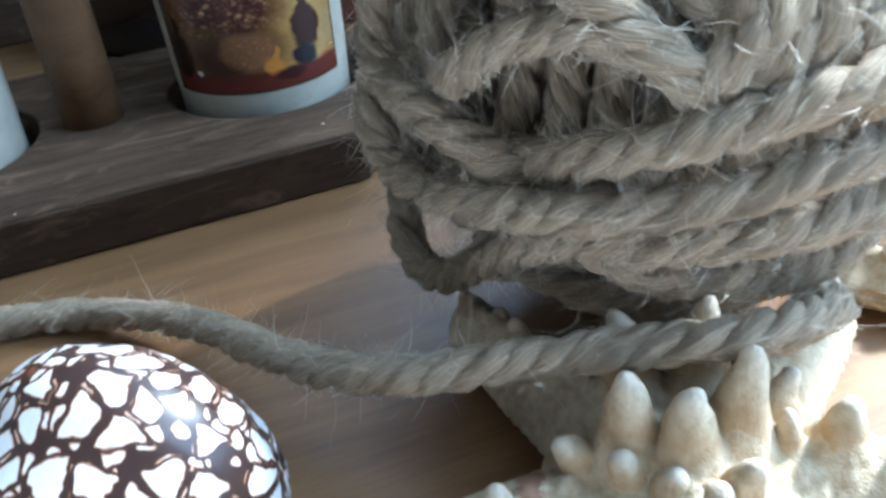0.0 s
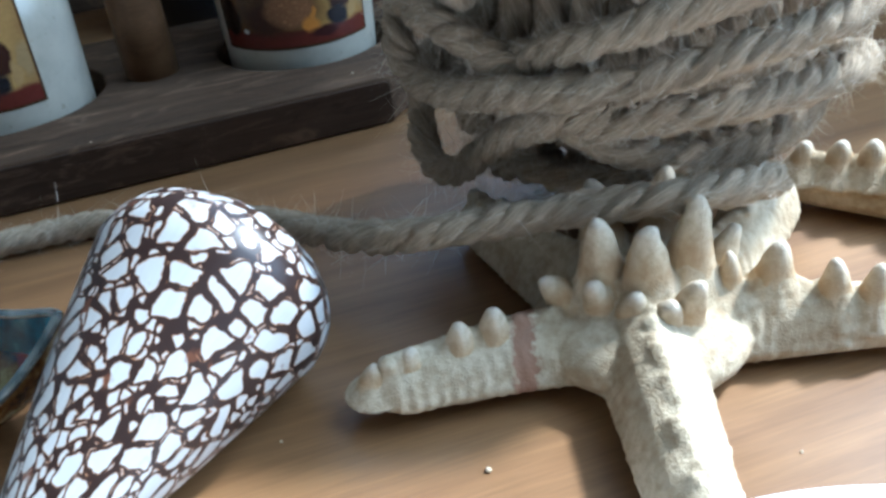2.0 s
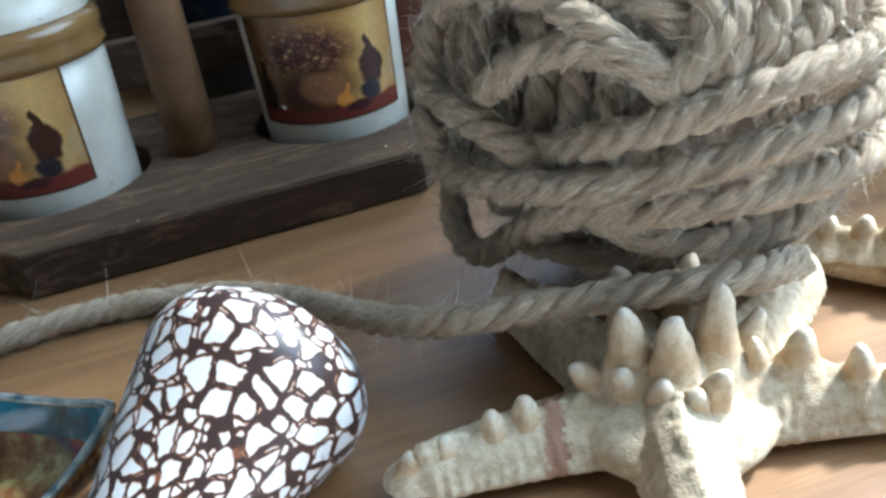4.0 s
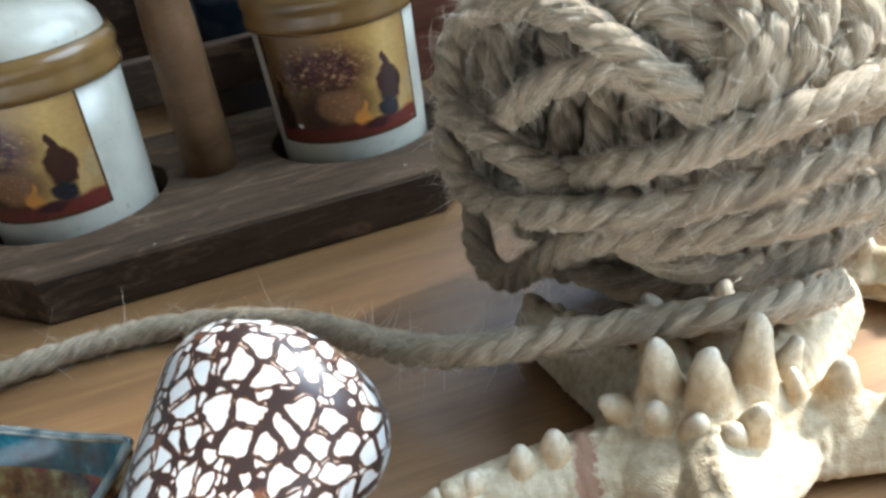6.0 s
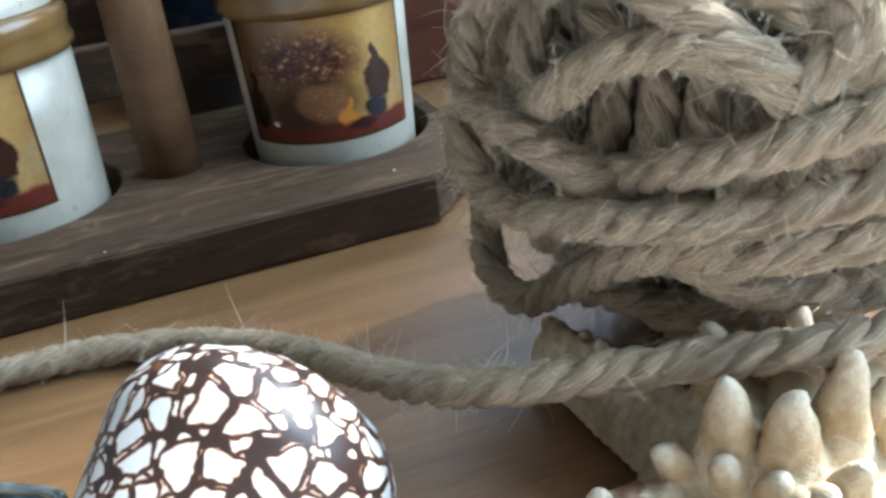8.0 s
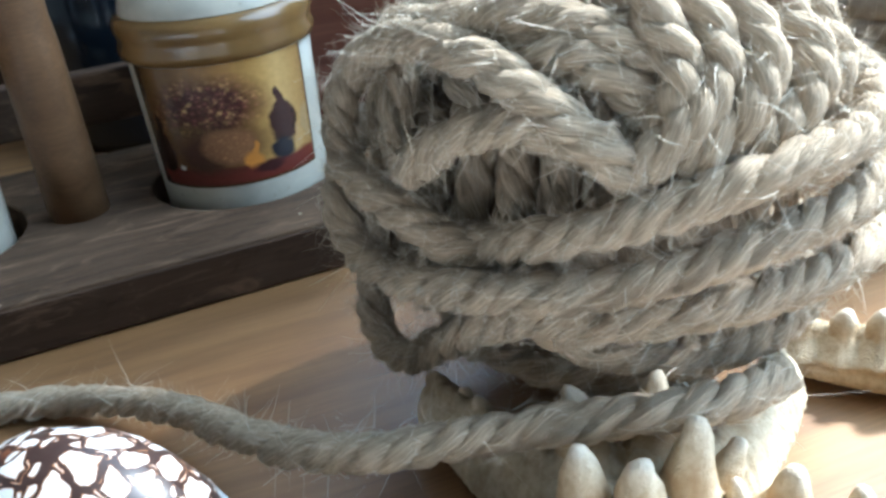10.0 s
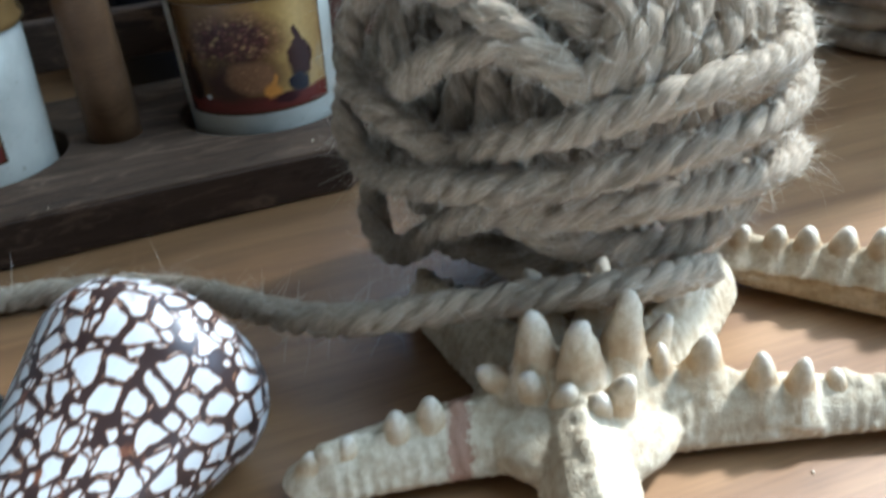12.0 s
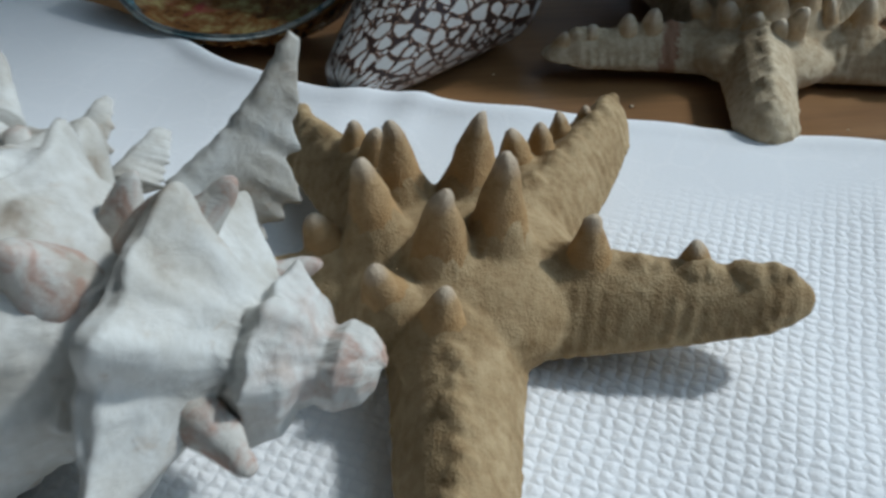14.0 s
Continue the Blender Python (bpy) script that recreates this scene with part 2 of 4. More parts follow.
def murex_material():
    m, nt, b = material("chalky_shell", 0.6, spec=0.35)
    vec = coords(nt)
    big = noise_tex(nt, vec, 55, 5, 0.6)
    streak = noise_tex(nt, coords(nt, "Object", (900, 900, 80)), 1.0, 3)
    spots = noise_tex(nt, vec, 150, 5, 0.65, 0.5)
    col = ramp(nt, big, [(0.30, (0.25, 0.20, 0.145)), (0.42, (0.48, 0.46, 0.41)), (0.58, (0.62, 0.62, 0.59))])
    col = mix(nt, ramp(nt, spots, [(0.60, (0, 0, 0)), (0.74, (0.5, 0.5, 0.5))]), col, (0.36, 0.24, 0.13))
    place = nt.nodes.new("ShaderNodeSeparateXYZ")
    nt.links.new(vec, place.inputs[0])
    spire = calc(nt, "DIVIDE", calc(nt, "ADD", place.outputs[0], 0.047), 0.012, True)
    col = mix(nt, calc(nt, "MULTIPLY", spire, ramp(nt, spots, [(0.44, (0.05, 0.05, 0.05)), (0.58, (0.75, 0.75, 0.75))])), col, (0.38, 0.22, 0.16))
    col = mix(nt, 0.25, col, ramp(nt, streak, [(0.3, (0.66, 0.62, 0.57)), (0.65, (1, 1, 1))]), "MULTIPLY")
    nt.links.new(col, b.inputs["Base Color"])
    ridge = noise_tex(nt, vec, 230, 4, 0.6, 0.6)
    bump(nt, b, calc(nt, "ADD", calc(nt, "ADD", big, ridge), calc(nt, "MULTIPLY", streak, 0.05)), 0.45, 0.0010)
    return m


def dish_material(inner):
    m, nt, b = material("dish_glaze_inside" if inner else "dish_glaze_outside", 0.1, spec=0.6)
    vec = coords(nt)
    blot = noise_tex(nt, vec, 190, 4, 0.6)
    red = noise_tex(nt, vec, 55, 2, 0.5, 1.0)
    if inner:
        col = ramp(nt, blot, [(0.32, (0.07, 0.033, 0.012)), (0.46, (0.19, 0.085, 0.028)), (0.56, (0.24, 0.16, 0.06)), (0.66, (0.36, 0.29, 0.12))])
        col = mix(nt, ramp(nt, red, [(0.56, (0, 0, 0)), (0.66, (0.8, 0.8, 0.8))]), col, (0.26, 0.05, 0.05))
    else:
        col = ramp(nt, blot, [(0.36, (0.05, 0.02, 0.01)), (0.52, (0.22, 0.10, 0.03)), (0.62, (0.5, 0.38, 0.2)), (0.75, (0.7, 0.63, 0.5))])
    nt.links.new(col, b.inputs["Base Color"])
    bump(nt, b, blot, 0.08, 0.0005)
    return m


def rim_material():
    m, nt, b = material("teal_glaze", 0.08, spec=0.6)
    n = noise_tex(nt, coords(nt), 150, 3)
    nt.links.new(ramp(nt, n, [(0.3, (0.006, 0.045, 0.07)), (0.55, (0.014, 0.12, 0.175)), (0.75, (0.07, 0.27, 0.33))]), b.inputs["Base Color"])
    return m


def ceramic(name, base, rough=0.28):
    m, nt, b = material(name, rough, spec=0.5)
    n = noise_tex(nt, coords(nt), 60, 4)
    specks = noise_tex(nt, coords(nt), 320, 3, 0.6)
    col = ramp(nt, n, [(0.3, tuple(0.74 * c for c in base)), (0.6, base)])
    col = mix(nt, ramp(nt, specks, [(0.64, (0, 0, 0)), (0.74, (0.45, 0.45, 0.45))]), col, (0.20, 0.13, 0.07))
    nt.links.new(col, b.inputs["Base Color"])
    return m


def label_material():
    """A still life in soft blots: ochre wall, bunch of flowers, pot, jug, gourd, dark red cloth."""
    m, nt, b = material("jar_picture", 0.25, spec=0.5)
    uv = coords(nt, "UV")
    wob = node(nt, "TexNoise", Scale=9.0, Detail=3.0)
    nt.links.new(uv, wob.inputs["Vector"])
    lin = nt.nodes.new("ShaderNodeMix")
    lin.data_type, lin.blend_type = "RGBA", "LINEAR_LIGHT"
    lin.inputs[0].default_value = 0.04
    nt.links.new(uv, lin.inputs[6])
    nt.links.new(wob.outputs["Color"], lin.inputs[7])
    sp = nt.nodes.new("ShaderNodeSeparateXYZ")
    nt.links.new(lin.outputs[2], sp.inputs[0])
    u, v = sp.outputs[0], sp.outputs[1]
    mott = noise_tex(nt, uv, 26, 4, 0.65)
    petals = node(nt, "TexVoronoi", Scale=27.0, Randomness=1.0)
    nt.links.new(uv, petals.inputs["Vector"])
    hue = nt.nodes.new("ShaderNodeSeparateXYZ")
    nt.links.new(petals.outputs["Color"], hue.inputs[0])
    bloom = noise_tex(nt, uv, 24, 4, 0.65, 1.0)
    flower = ramp(nt, mix(nt, 0.75, hue.outputs[0], bloom), [(0.28, (0.055, 0.018, 0.016)), (0.40, (0.17, 0.055, 0.042)), (0.50, (0.10, 0.035, 0.030)), (0.57, (0.28, 0.13, 0.07)), (0.68, (0.48, 0.30, 0.12))])
    flower = mix(nt, 0.8, flower, ramp(nt, petals.outputs["Distance"], [(0.1, (1.3, 1.25, 1.2)), (0.55, (0.3, 0.25, 0.25))]), "MULTIPLY")
    col = ramp(nt, u, [(0.0, (0.05, 0.024, 0.01)), (0.22, (0.17, 0.085, 0.025)), (0.55, (0.33, 0.17, 0.045)), (0.80, (0.50, 0.31, 0.10)), (1.0, (0.27, 0.15, 0.055))])

    def blot(col, cu, cv, ru, rv, tint, soft=0.35, grain=None):
        du = calc(nt, "DIVIDE", calc(nt, "SUBTRACT", u, cu), ru)
        dv = calc(nt, "DIVIDE", calc(nt, "SUBTRACT", v, cv), rv)
        d = calc(nt, "SQRT", calc(nt, "ADD", calc(nt, "MULTIPLY", du, du), calc(nt, "MULTIPLY", dv, dv)))
        f = calc(nt, "DIVIDE", calc(nt, "SUBTRACT", 1.0, d), soft, True)
        if grain:
            tint = ramp(nt, mott, [(0.3, tint), (0.52, grain), (0.7, tint)])
        return mix(nt, f, col, tint)

    floor_f = calc(nt, "DIVIDE", calc(nt, "SUBTRACT", 0.19, v), 0.04, True)
    col = mix(nt, floor_f, col, (0.115, 0.022, 0.015))
    col = blot(col, 0.10, 0.30, 0.085, 0.20, (0.018, 0.008, 0.006), 0.3)
    col = blot(col, 0.10, 0.52, 0.03, 0.10, (0.018, 0.008, 0.006), 0.3)
    col = blot(col, 0.42, 0.66, 0.36, 0.30, flower, 0.5)
    col = blot(col, 0.30, 0.48, 0.14, 0.07, (0.34, 0.20, 0.06), 0.5, (0.08, 0.04, 0.015))
    col = blot(col, 0.34, 0.26, 0.15, 0.16, (0.10, 0.038, 0.018), 0.4, (0.05, 0.02, 0.012))
    col = blot(col, 0.42, 0.33, 0.36, 0.25, (0.055, 0.022, 0.014), 0.6)
    col = blot(col, 0.48, 0.34, 0.17, 0.17, (0.34, 0.17, 0.075), 0.35, (0.20, 0.09, 0.04))
    col = blot(col, 0.60, 0.20, 0.065, 0.09, (0.56, 0.22, 0.04), 0.4)
    col = blot(col, 0.62, 0.29, 0.022, 0.07, (0.50, 0.20, 0.04), 0.4)
    col = blot(col, 0.68, 0.12, 0.10, 0.06, (0.04, 0.012, 0.012), 0.4)
    col = blot(col, 0.80, 0.44, 0.100, 0.19, (0.035, 0.012, 0.008), 0.2)
    col = blot(col, 0.79, 0.63, 0.032, 0.12, (0.035, 0.012, 0.008), 0.3)
    col = blot(col, 0.77, 0.23, 0.085, 0.10, (0.012, 0.013, 0.018), 0.3)
    col = blot(col, 0.885, 0.28, 0.040, 0.12, (0.40, 0.25, 0.10), 0.35)
    col = blot(col, 0.955, 0.38, 0.045, 0.17, (0.33, 0.22, 0.10), 0.4)
    # one small pale spot, low on the left
    col = blot(col, 0.20, 0.18, 0.028, 0.028, (0.75, 0.72, 0.65), 0.4)
    plain = nt.nodes.new("ShaderNodeSeparateXYZ")
    nt.links.new(uv, plain.inputs[0])
    edge = calc(nt, "MAXIMUM", calc(nt, "GREATER_THAN", plain.outputs[0], 0.985), calc(nt, "LESS_THAN", plain.outputs[1], 0.02))
    col = mix(nt, edge, col, (0.06, 0.03, 0.012))
    col = mix(nt, 0.3, col, ramp(nt, mott, [(0.3, (0.6, 0.6, 0.6)), (0.65, (1.15, 1.15, 1.15))]), "MULTIPLY")
    nt.links.new(col, b.inputs["Base Color"])
    return m


STAR_PALE = starfish_material("starfish_pale", (0.57, 0.485, 0.345), (0.42, 0.33, 0.21), 0.0048)
STAR_TAN = starfish_material("starfish_tan", (0.42, 0.315, 0.178), (0.29, 0.20, 0.10))
STAR_BACK = starfish_material("starfish_cream", (0.58, 0.48, 0.33), (0.42, 0.32, 0.19))
TIP_PALE = starfish_material("spine_pale", (0.62, 0.53, 0.39), (0.46, 0.35, 0.21))
TIP_TAN = starfish_material("spine_tan", (0.43, 0.30, 0.16), (0.32, 0.205, 0.095))
CONE = cone_material()
CLOTH = cloth_material()
MUREX = murex_material()
DISH_IN, DISH_OUT, TEAL = dish_material(True), dish_material(False), rim_material()
LUSTRE, _nt, _b = material("silver_lustre", 0.22, 0.75, (0.42, 0.47, 0.47))
_nt.links.new(ramp(_nt, noise_tex(_nt, coords(_nt), 220, 3), [(0.35, (0.10, 0.17, 0.19)), (0.6, (0.48, 0.52, 0.50))]), _b.inputs["Base Color"])
CREAM, GOLD, PICTURE = ceramic("cream_glaze", (0.50, 0.46, 0.37)), ceramic("ochre_glaze", (0.19, 0.105, 0.035), 0.2), label_material()
BLUE_GLASS, _nt, _b = material("dark_blue_glaze", 0.15, base=(0.006, 0.009, 0.013))
PLASTER, _nt, _b = material("plaster", 0.9, base=(0.75, 0.75, 0.74))
_n = noise_tex(_nt, coords(_nt), 6, 5)
_nt.links.new(ramp(_nt, _n, [(0.3, (0.38, 0.38, 0.37)), (0.7, (0.47, 0.47, 0.46))]), _b.inputs["Base Color"])
GLASS, _nt, _b = material("glass", 0.0, base=(1, 1, 1))
_b.inputs["Transmission Weight"].default_value = 1.0
FLOOR_WOOD = wood("floor_wood", (0.11, 0.07, 0.045), (0.24, 0.16, 0.10), 0.5, 0.3)


def wicker_material():
    m, nt, b = material("wicker", 0.85)
    vec = coords(nt, "UV", (1, 1, 1))
    n = noise_tex(nt, coords(nt), 120, 4)
    col = ramp(nt, n, [(0.3, (0.26, 0.22, 0.17)), (0.7, (0.48, 0.42, 0.33))])
    nt.links.new(col, b.inputs["Base Color"])
    bump(nt, b, n, 0.4, 0.001)
    return m


WICKER = wicker_material()


# ---------------------------------------------------------------- mesh helpers
def mesh_from(name, verts, faces, smooth=True, uvs=None):
    me = bpy.data.meshes.new(name)
    me.from_pydata([tuple(v) for v in verts], [], faces)
    if smooth:
        me.polygons.foreach_set("use_smooth", [True] * len(me.polygons))
    if uvs is not None:
        layer = me.uv_layers.new(name="UVMap")
        idx = np.empty(len(me.loops), dtype=np.int32)
        me.loops.foreach_get("vertex_index", idx)
        layer.data.foreach_set("uv", np.asarray(uvs, dtype=np.float32)[idx].ravel())
    me.update()
    return me


def put(name, me, mat, parent=None, label="", m=None):
    ob = new(name, me)
    me.materials.append(mat)
    if m is not None:
        ob.matrix_basis = m
    if parent is not None:
        ob.parent = parent
    if label:
        ob["label"] = label
    return ob


def part(name, bm, mat, parent=None, label="", m=None, smooth=True):
    me = bpy.data.meshes.new(name)
    bm.to_mesh(me)
    bm.free()
    if smooth:
        me.polygons.foreach_set("use_smooth", [True] * len(me.polygons))
    return put(name, me, mat, parent, label, m)


def box_bm(x0, x1, y0, y1, z0, z1, bevel=0.0):
    bm = bmesh.new()
    bmesh.ops.create_cube(bm, size=1, matrix=Matrix.Translation(((x0 + x1) / 2, (y0 + y1) / 2, (z0 + z1) / 2)) @ Matrix.Diagonal((x1 - x0, y1 - y0, z1 - z0, 1)))
    if bevel:
        bmesh.ops.bevel(bm, geom=list(bm.edges), offset=bevel, segments=2, profile=0.6, affect="EDGES")
    return bm


def lathe(profile, seg=48, arc=None):
    """Vertices and faces of a profile of (radius, height) turned round z; arc: (from, to) in degrees for a part of it."""
    a0, a1 = (0, 2 * math.pi) if arc is None else (radians(arc[0]), radians(arc[1]))
    n = seg if arc is None else seg + 1
    verts, faces, uvs = [], [], []
    for j, (r, z) in enumerate(profile):
        for i in range(n):
            a = a0 + (a1 - a0) * i / seg
            verts.append((r * math.cos(a), r * math.sin(a), z))
            uvs.append((i / seg, j / (len(profile) - 1)))
    for j in range(len(profile) - 1):
        for i in range(seg):
            k = (i + 1) % n
            faces.append((j * n + i, j * n + k, (j + 1) * n + k, (j + 1) * n + i))
    return verts, faces, uvs


def spline(points, step, closed=False):
    """Catmull-Rom curve through points, resampled at even steps."""
    p = np.asarray(points, float)
    if closed:
        p = np.vstack([p[-1], p, p[0], p[1]])
    else:
        p = np.vstack([2 * p[0] - p[1], p, 2 * p[-1] - p[-2]])
    out = []
    for a, b, c, d in zip(p[:-3], p[1:-2], p[2:-1], p[3:]):
        t = np.linspace(0, 1, 24, endpoint=False)[:, None]
        out.append(0.5 * (2 * b + (c - a) * t + (2 * a - 5 * b + 4 * c - d) * t ** 2 + (3 * b - a - 3 * c + d) * t ** 3))
    q = np.vstack(out + [p[-2][None]])
    s = np.r_[0, np.cumsum(np.linalg.norm(np.diff(q, axis=0), axis=1))]
    n = max(4, int(s[-1] / step))
    k = np.linspace(0, s[-1], n)
    return np.stack([np.interp(k, s, q[:, i]) for i in range(3)], 1)


def frames(path):
    t = np.gradient(path, axis=0)
    t /= np.linalg.norm(t, axis=1)[:, None] + 1e-12
    n = np.cross(t[0], (0.3, 0.2, 0.93))
    n /= np.linalg.norm(n)
    ns = [n]
    for i in range(1, len(path)):
        n = ns[-1] - t[i] * (ns[-1] @ t[i])
        ns.append(n / np.linalg.norm(n))
    ns = np.array(ns)
    return t, ns, np.cross(t, ns)


def tube(path, radii, sides=8):
    t, n, b = frames(path)
    ang = np.linspace(0, 2 * np.pi, sides, endpoint=False)
    ring = n[:, None] * np.cos(ang)[None, :, None] + b[:, None] * np.sin(ang)[None, :, None]
    v = (path[:, None] + ring * np.asarray(radii).reshape(len(path), -1)[:, :, None]).reshape(-1, 3)
    k = len(path)
    i, j = np.meshgrid(np.arange(k - 1), np.arange(sides), indexing="ij")
    j2 = (j + 1) % sides
    f = np.stack([i * sides + j, i * sides + j2, (i + 1) * sides + j2, (i + 1) * sides + j], -1).reshape(-1, 4)
    s = np.r_[0, np.cumsum(np.linalg.norm(np.diff(path, axis=0), axis=1))]
    uv = np.stack([np.repeat(s, sides), np.tile(ang / (2 * np.pi) * 0.016, k)], 1)
    caps = [tuple(range(sides))[::-1], tuple(range((k - 1) * sides, k * sides))]
    return v, [tuple(q) for q in f.tolist()] + caps, uv


rng = np.random.default_rng(7)
ROPE_R = 0.0041
HAIR = {"v": [], "f": []}


def hairs(path, count, longest=0.0054):
    """Loose, curled fibres that stand off a rope."""
    t, n, b = frames(path)
    for _ in range(count):
        i = rng.integers(1, len(path) - 1)
        a = rng.uniform(0, 2 * np.pi)
        out = n[i] * np.cos(a) + b[i] * np.sin(a)
        p = path[i] + out * ROPE_R * 0.9
        size = longest * rng.uniform(0.15, 1.0) ** 2.2
        way = out * rng.uniform(0.2, 1.0) + t[i] * rng.normal(0, 0.9) + rng.normal(0, 0.25, 3)
        way /= np.linalg.norm(way)
        bend = rng.normal(0, 0.6, 3) - 0.25 * out
        curl = rng.normal(0, 0.75, 3)
        side = np.cross(way, rng.normal(0, 1, 3))
        side *= rng.uniform(0.00004, 0.00009) / (np.linalg.norm(side) + 1e-9)
        k = len(HAIR["v"])
        for s, w in ((0, 1.0), (0.25, 0.95), (0.5, 0.85), (0.75, 0.65), (1.0, 0.25)):
            q = p + way * size * s + bend * size * s * s + curl * size * s ** 3
            if q[2] < 0.0006:
                q[2] = 0.0006
            HAIR["v"] += [q - side * w, q + side * w]
        for s in range(4):
            HAIR["f"].append((k + 2 * s, k + 2 * s + 1, k + 2 * s + 3, k + 2 * s + 2))


def rope(parent, control, closed=False, lay=-0.0185, fuzz=1500, r=ROPE_R, label=""):
    """Three strands laid round one another along a curve, each a part of its own."""
    path = spline(control, 0.0009, closed)
    t, n, b = frames(path)
    s = np.r_[0, np.cumsum(np.linalg.norm(np.diff(path, axis=0), axis=1))]
    ph0 = rng.uniform(0, 6.28)
    for k in range(3):
        ph = ph0 + k * 2 * np.pi / 3 + s * 2 * np.pi / lay + 0.35 * np.sin(s * 150 + k)
        centre = path + (n * np.cos(ph)[:, None] + b * np.sin(ph)[:, None]) * r * 0.43
        wob = 1 + 0.07 * np.sin(s * 900 + 2.1 * k + ph0) + 0.06 * np.sin(s * 390 + k)
        ripple = 1 + rng.normal(0, 0.045, (len(path), 9))
        v, f, uv = tube(centre, (r * 0.585 * wob)[:, None] * ripple, 9)
        put("strand", mesh_from("strand", v, f, True, uv + [rng.uniform(0, 5), k * 0.37]), JUTE, parent, label)
    hairs(path, int(fuzz * s[-1] / 0.1))


# ---------------------------------------------------------------- room
def wall(name, x0, x1, y0, y1, z0, z1, mat=PLASTER):
    return tagged(part(name, box_bm(x0, x1, y0, y1, z0, z1), mat, smooth=False), "plain grey plastered room wall", "wall", kind="structure")


ROOM = (-1.9, 0.8, -2.2, 1.2, -0.76, 1.95)
X0, X1, Y0, Y1, Z0, Z1 = ROOM
wall("wall_south", X0 - 0.1, X1 + 0.1, Y0 - 0.1, Y0, Z0, Z1)
wall("wall_west", X0 - 0.1, X0, Y0, Y1, Z0, Z1)
east = new("wall_east")
tagged(east, "unseen plastered room wall with a wide window opening", "wall", kind="structure")
# wall added out of view; its opening ends where the sun would reach the rack
EW = (-0.45, 0.80, 0.15, 1.78)
for c0, c1, d0, d1 in ((Y0, EW[0], Z0, Z1), (EW[1], Y1, Z0, Z1), (EW[0], EW[1], Z0, EW[2]), (EW[0], EW[1], EW[3], Z1)):
    part("wall_panel", box_bm(X1, X1 + 0.18, c0, c1, d0, d1), PLASTER, east, smooth=False)
WIN = (-0.45, 0.75, 0.22, 1.70)
back = new("wall_north")
tagged(back, "unseen plastered room wall with a wide window opening", "wall", kind="structure")
for nm, (a, b, c, d) in (("wall_panel", (X0 - 0.1, WIN[0], Z0, Z1)), ("wall_panel", (WIN[1], X1 + 0.1, Z0, Z1)), ("wall_panel", (WIN[0], WIN[1], Z0, WIN[2])), ("wall_panel", (WIN[0], WIN[1], WIN[3], Z1))):
    part(nm, box_bm(a, b, Y1, Y1 + 0.18, c, d), PLASTER, back, smooth=False)
window = new("window_1")
tagged(window, "wide white-framed window in the back wall", "window", kind="structure")
WHITE_PAINT = ceramic("white_paint", (0.78, 0.78, 0.76), 0.4)
frame_bm = bmesh.new()
for a, b, c, d in ((WIN[0], WIN[0] + 0.05, WIN[2], WIN[3]), (WIN[1] - 0.05, WIN[1], WIN[2], WIN[3]), (WIN[0] + 0.05, WIN[1] - 0.05, WIN[2], WIN[2] + 0.05), (WIN[0] + 0.05, WIN[1] - 0.05, WIN[3] - 0.05, WIN[3])):
    bmesh.ops.create_cube(frame_bm, size=1, matrix=Matrix.Translation(((a + b) / 2, Y1 + 0.1, (c + d) / 2)) @ Matrix.Diagonal((b - a, 0.06, d - c, 1)))
part("window_frame", frame_bm, WHITE_PAINT, window, smooth=False)
pane = part("pane", box_bm(WIN[0] + 0.05, WIN[1] - 0.05, Y1 + 0.098, Y1 + 0.102, WIN[2] + 0.05, WIN[3] - 0.05), GLASS, window, smooth=False)
pane.visible_shadow = False
tagged(part("ceiling", box_bm(X0 - 0.1, X1 + 0.1, Y0 - 0.1, Y1 + 0.18, Z1, Z1 + 0.1), PLASTER, smooth=False), "plain pale plaster ceiling", "ceiling", kind="structure")
tagged(part("floor", box_bm(X0 - 0.1, X1 + 0.1, Y0 - 0.1, Y1 + 0.18, Z0 - 0.05, Z0), FLOOR_WOOD, smooth=False), "dark wooden floor of the room", "floor", kind="structure")
tagged(part("ground", box_bm(-60, 60, -60, 90, -1.3, -1.2), PLASTER, smooth=False), "pale ground outside the window", "ground", kind="structure")

# ---------------------------------------------------------------- table
table = new("table")
tagged(table, "varnished honey-brown wooden table with plank top", "table")
TABLE_TURN = 0.35
PLANK_W = 0.32
tm = pose(0.02, 0.12, 0, 0, 0, math.degrees(TABLE_TURN))
for k in range(-2, 2):
    part("plank", box_bm(-0.80, 0.58, k * PLANK_W + 0.0003 - 0.1, (k + 1) * PLANK_W - 0.0003 - 0.1, -0.028, 0.0, 0.0006), TABLE_WOOD, table, m=tm, smooth=False)
for x, y in ((-0.75, -0.48), (0.50, -0.48), (-0.75, 0.45), (0.50, 0.45)):
    part("leg", box_bm(x - 0.03, x + 0.03, y - 0.03, y + 0.03, Z0, -0.029, 0.003), TABLE_WOOD, table, m=tm, smooth=False)


# ---------------------------------------------------------------- cloth
def cloth_edge(x):
    """The far edge of the cloth as y over x."""
    xs = (-0.45, -0.25, -0.194, -0.157, -0.130, -0.112, -0.090, -0.072, -0.0586, -0.045, -0.024, -0.003, 0.02, 0.0665, 0.074, 0.082, 0.10, 0.16, 0.26)
    ys = (0.165, 0.110, 0.0930, 0.0810, 0.0640, 0.0510, 0.0445, 0.0430, 0.0470, 0.0460, 0.0470, 0.0510, 0.0540, 0.0602, 0.0585, 0.050, 0.028, -0.03, -0.10)
    return float(np.interp(x, xs, ys))


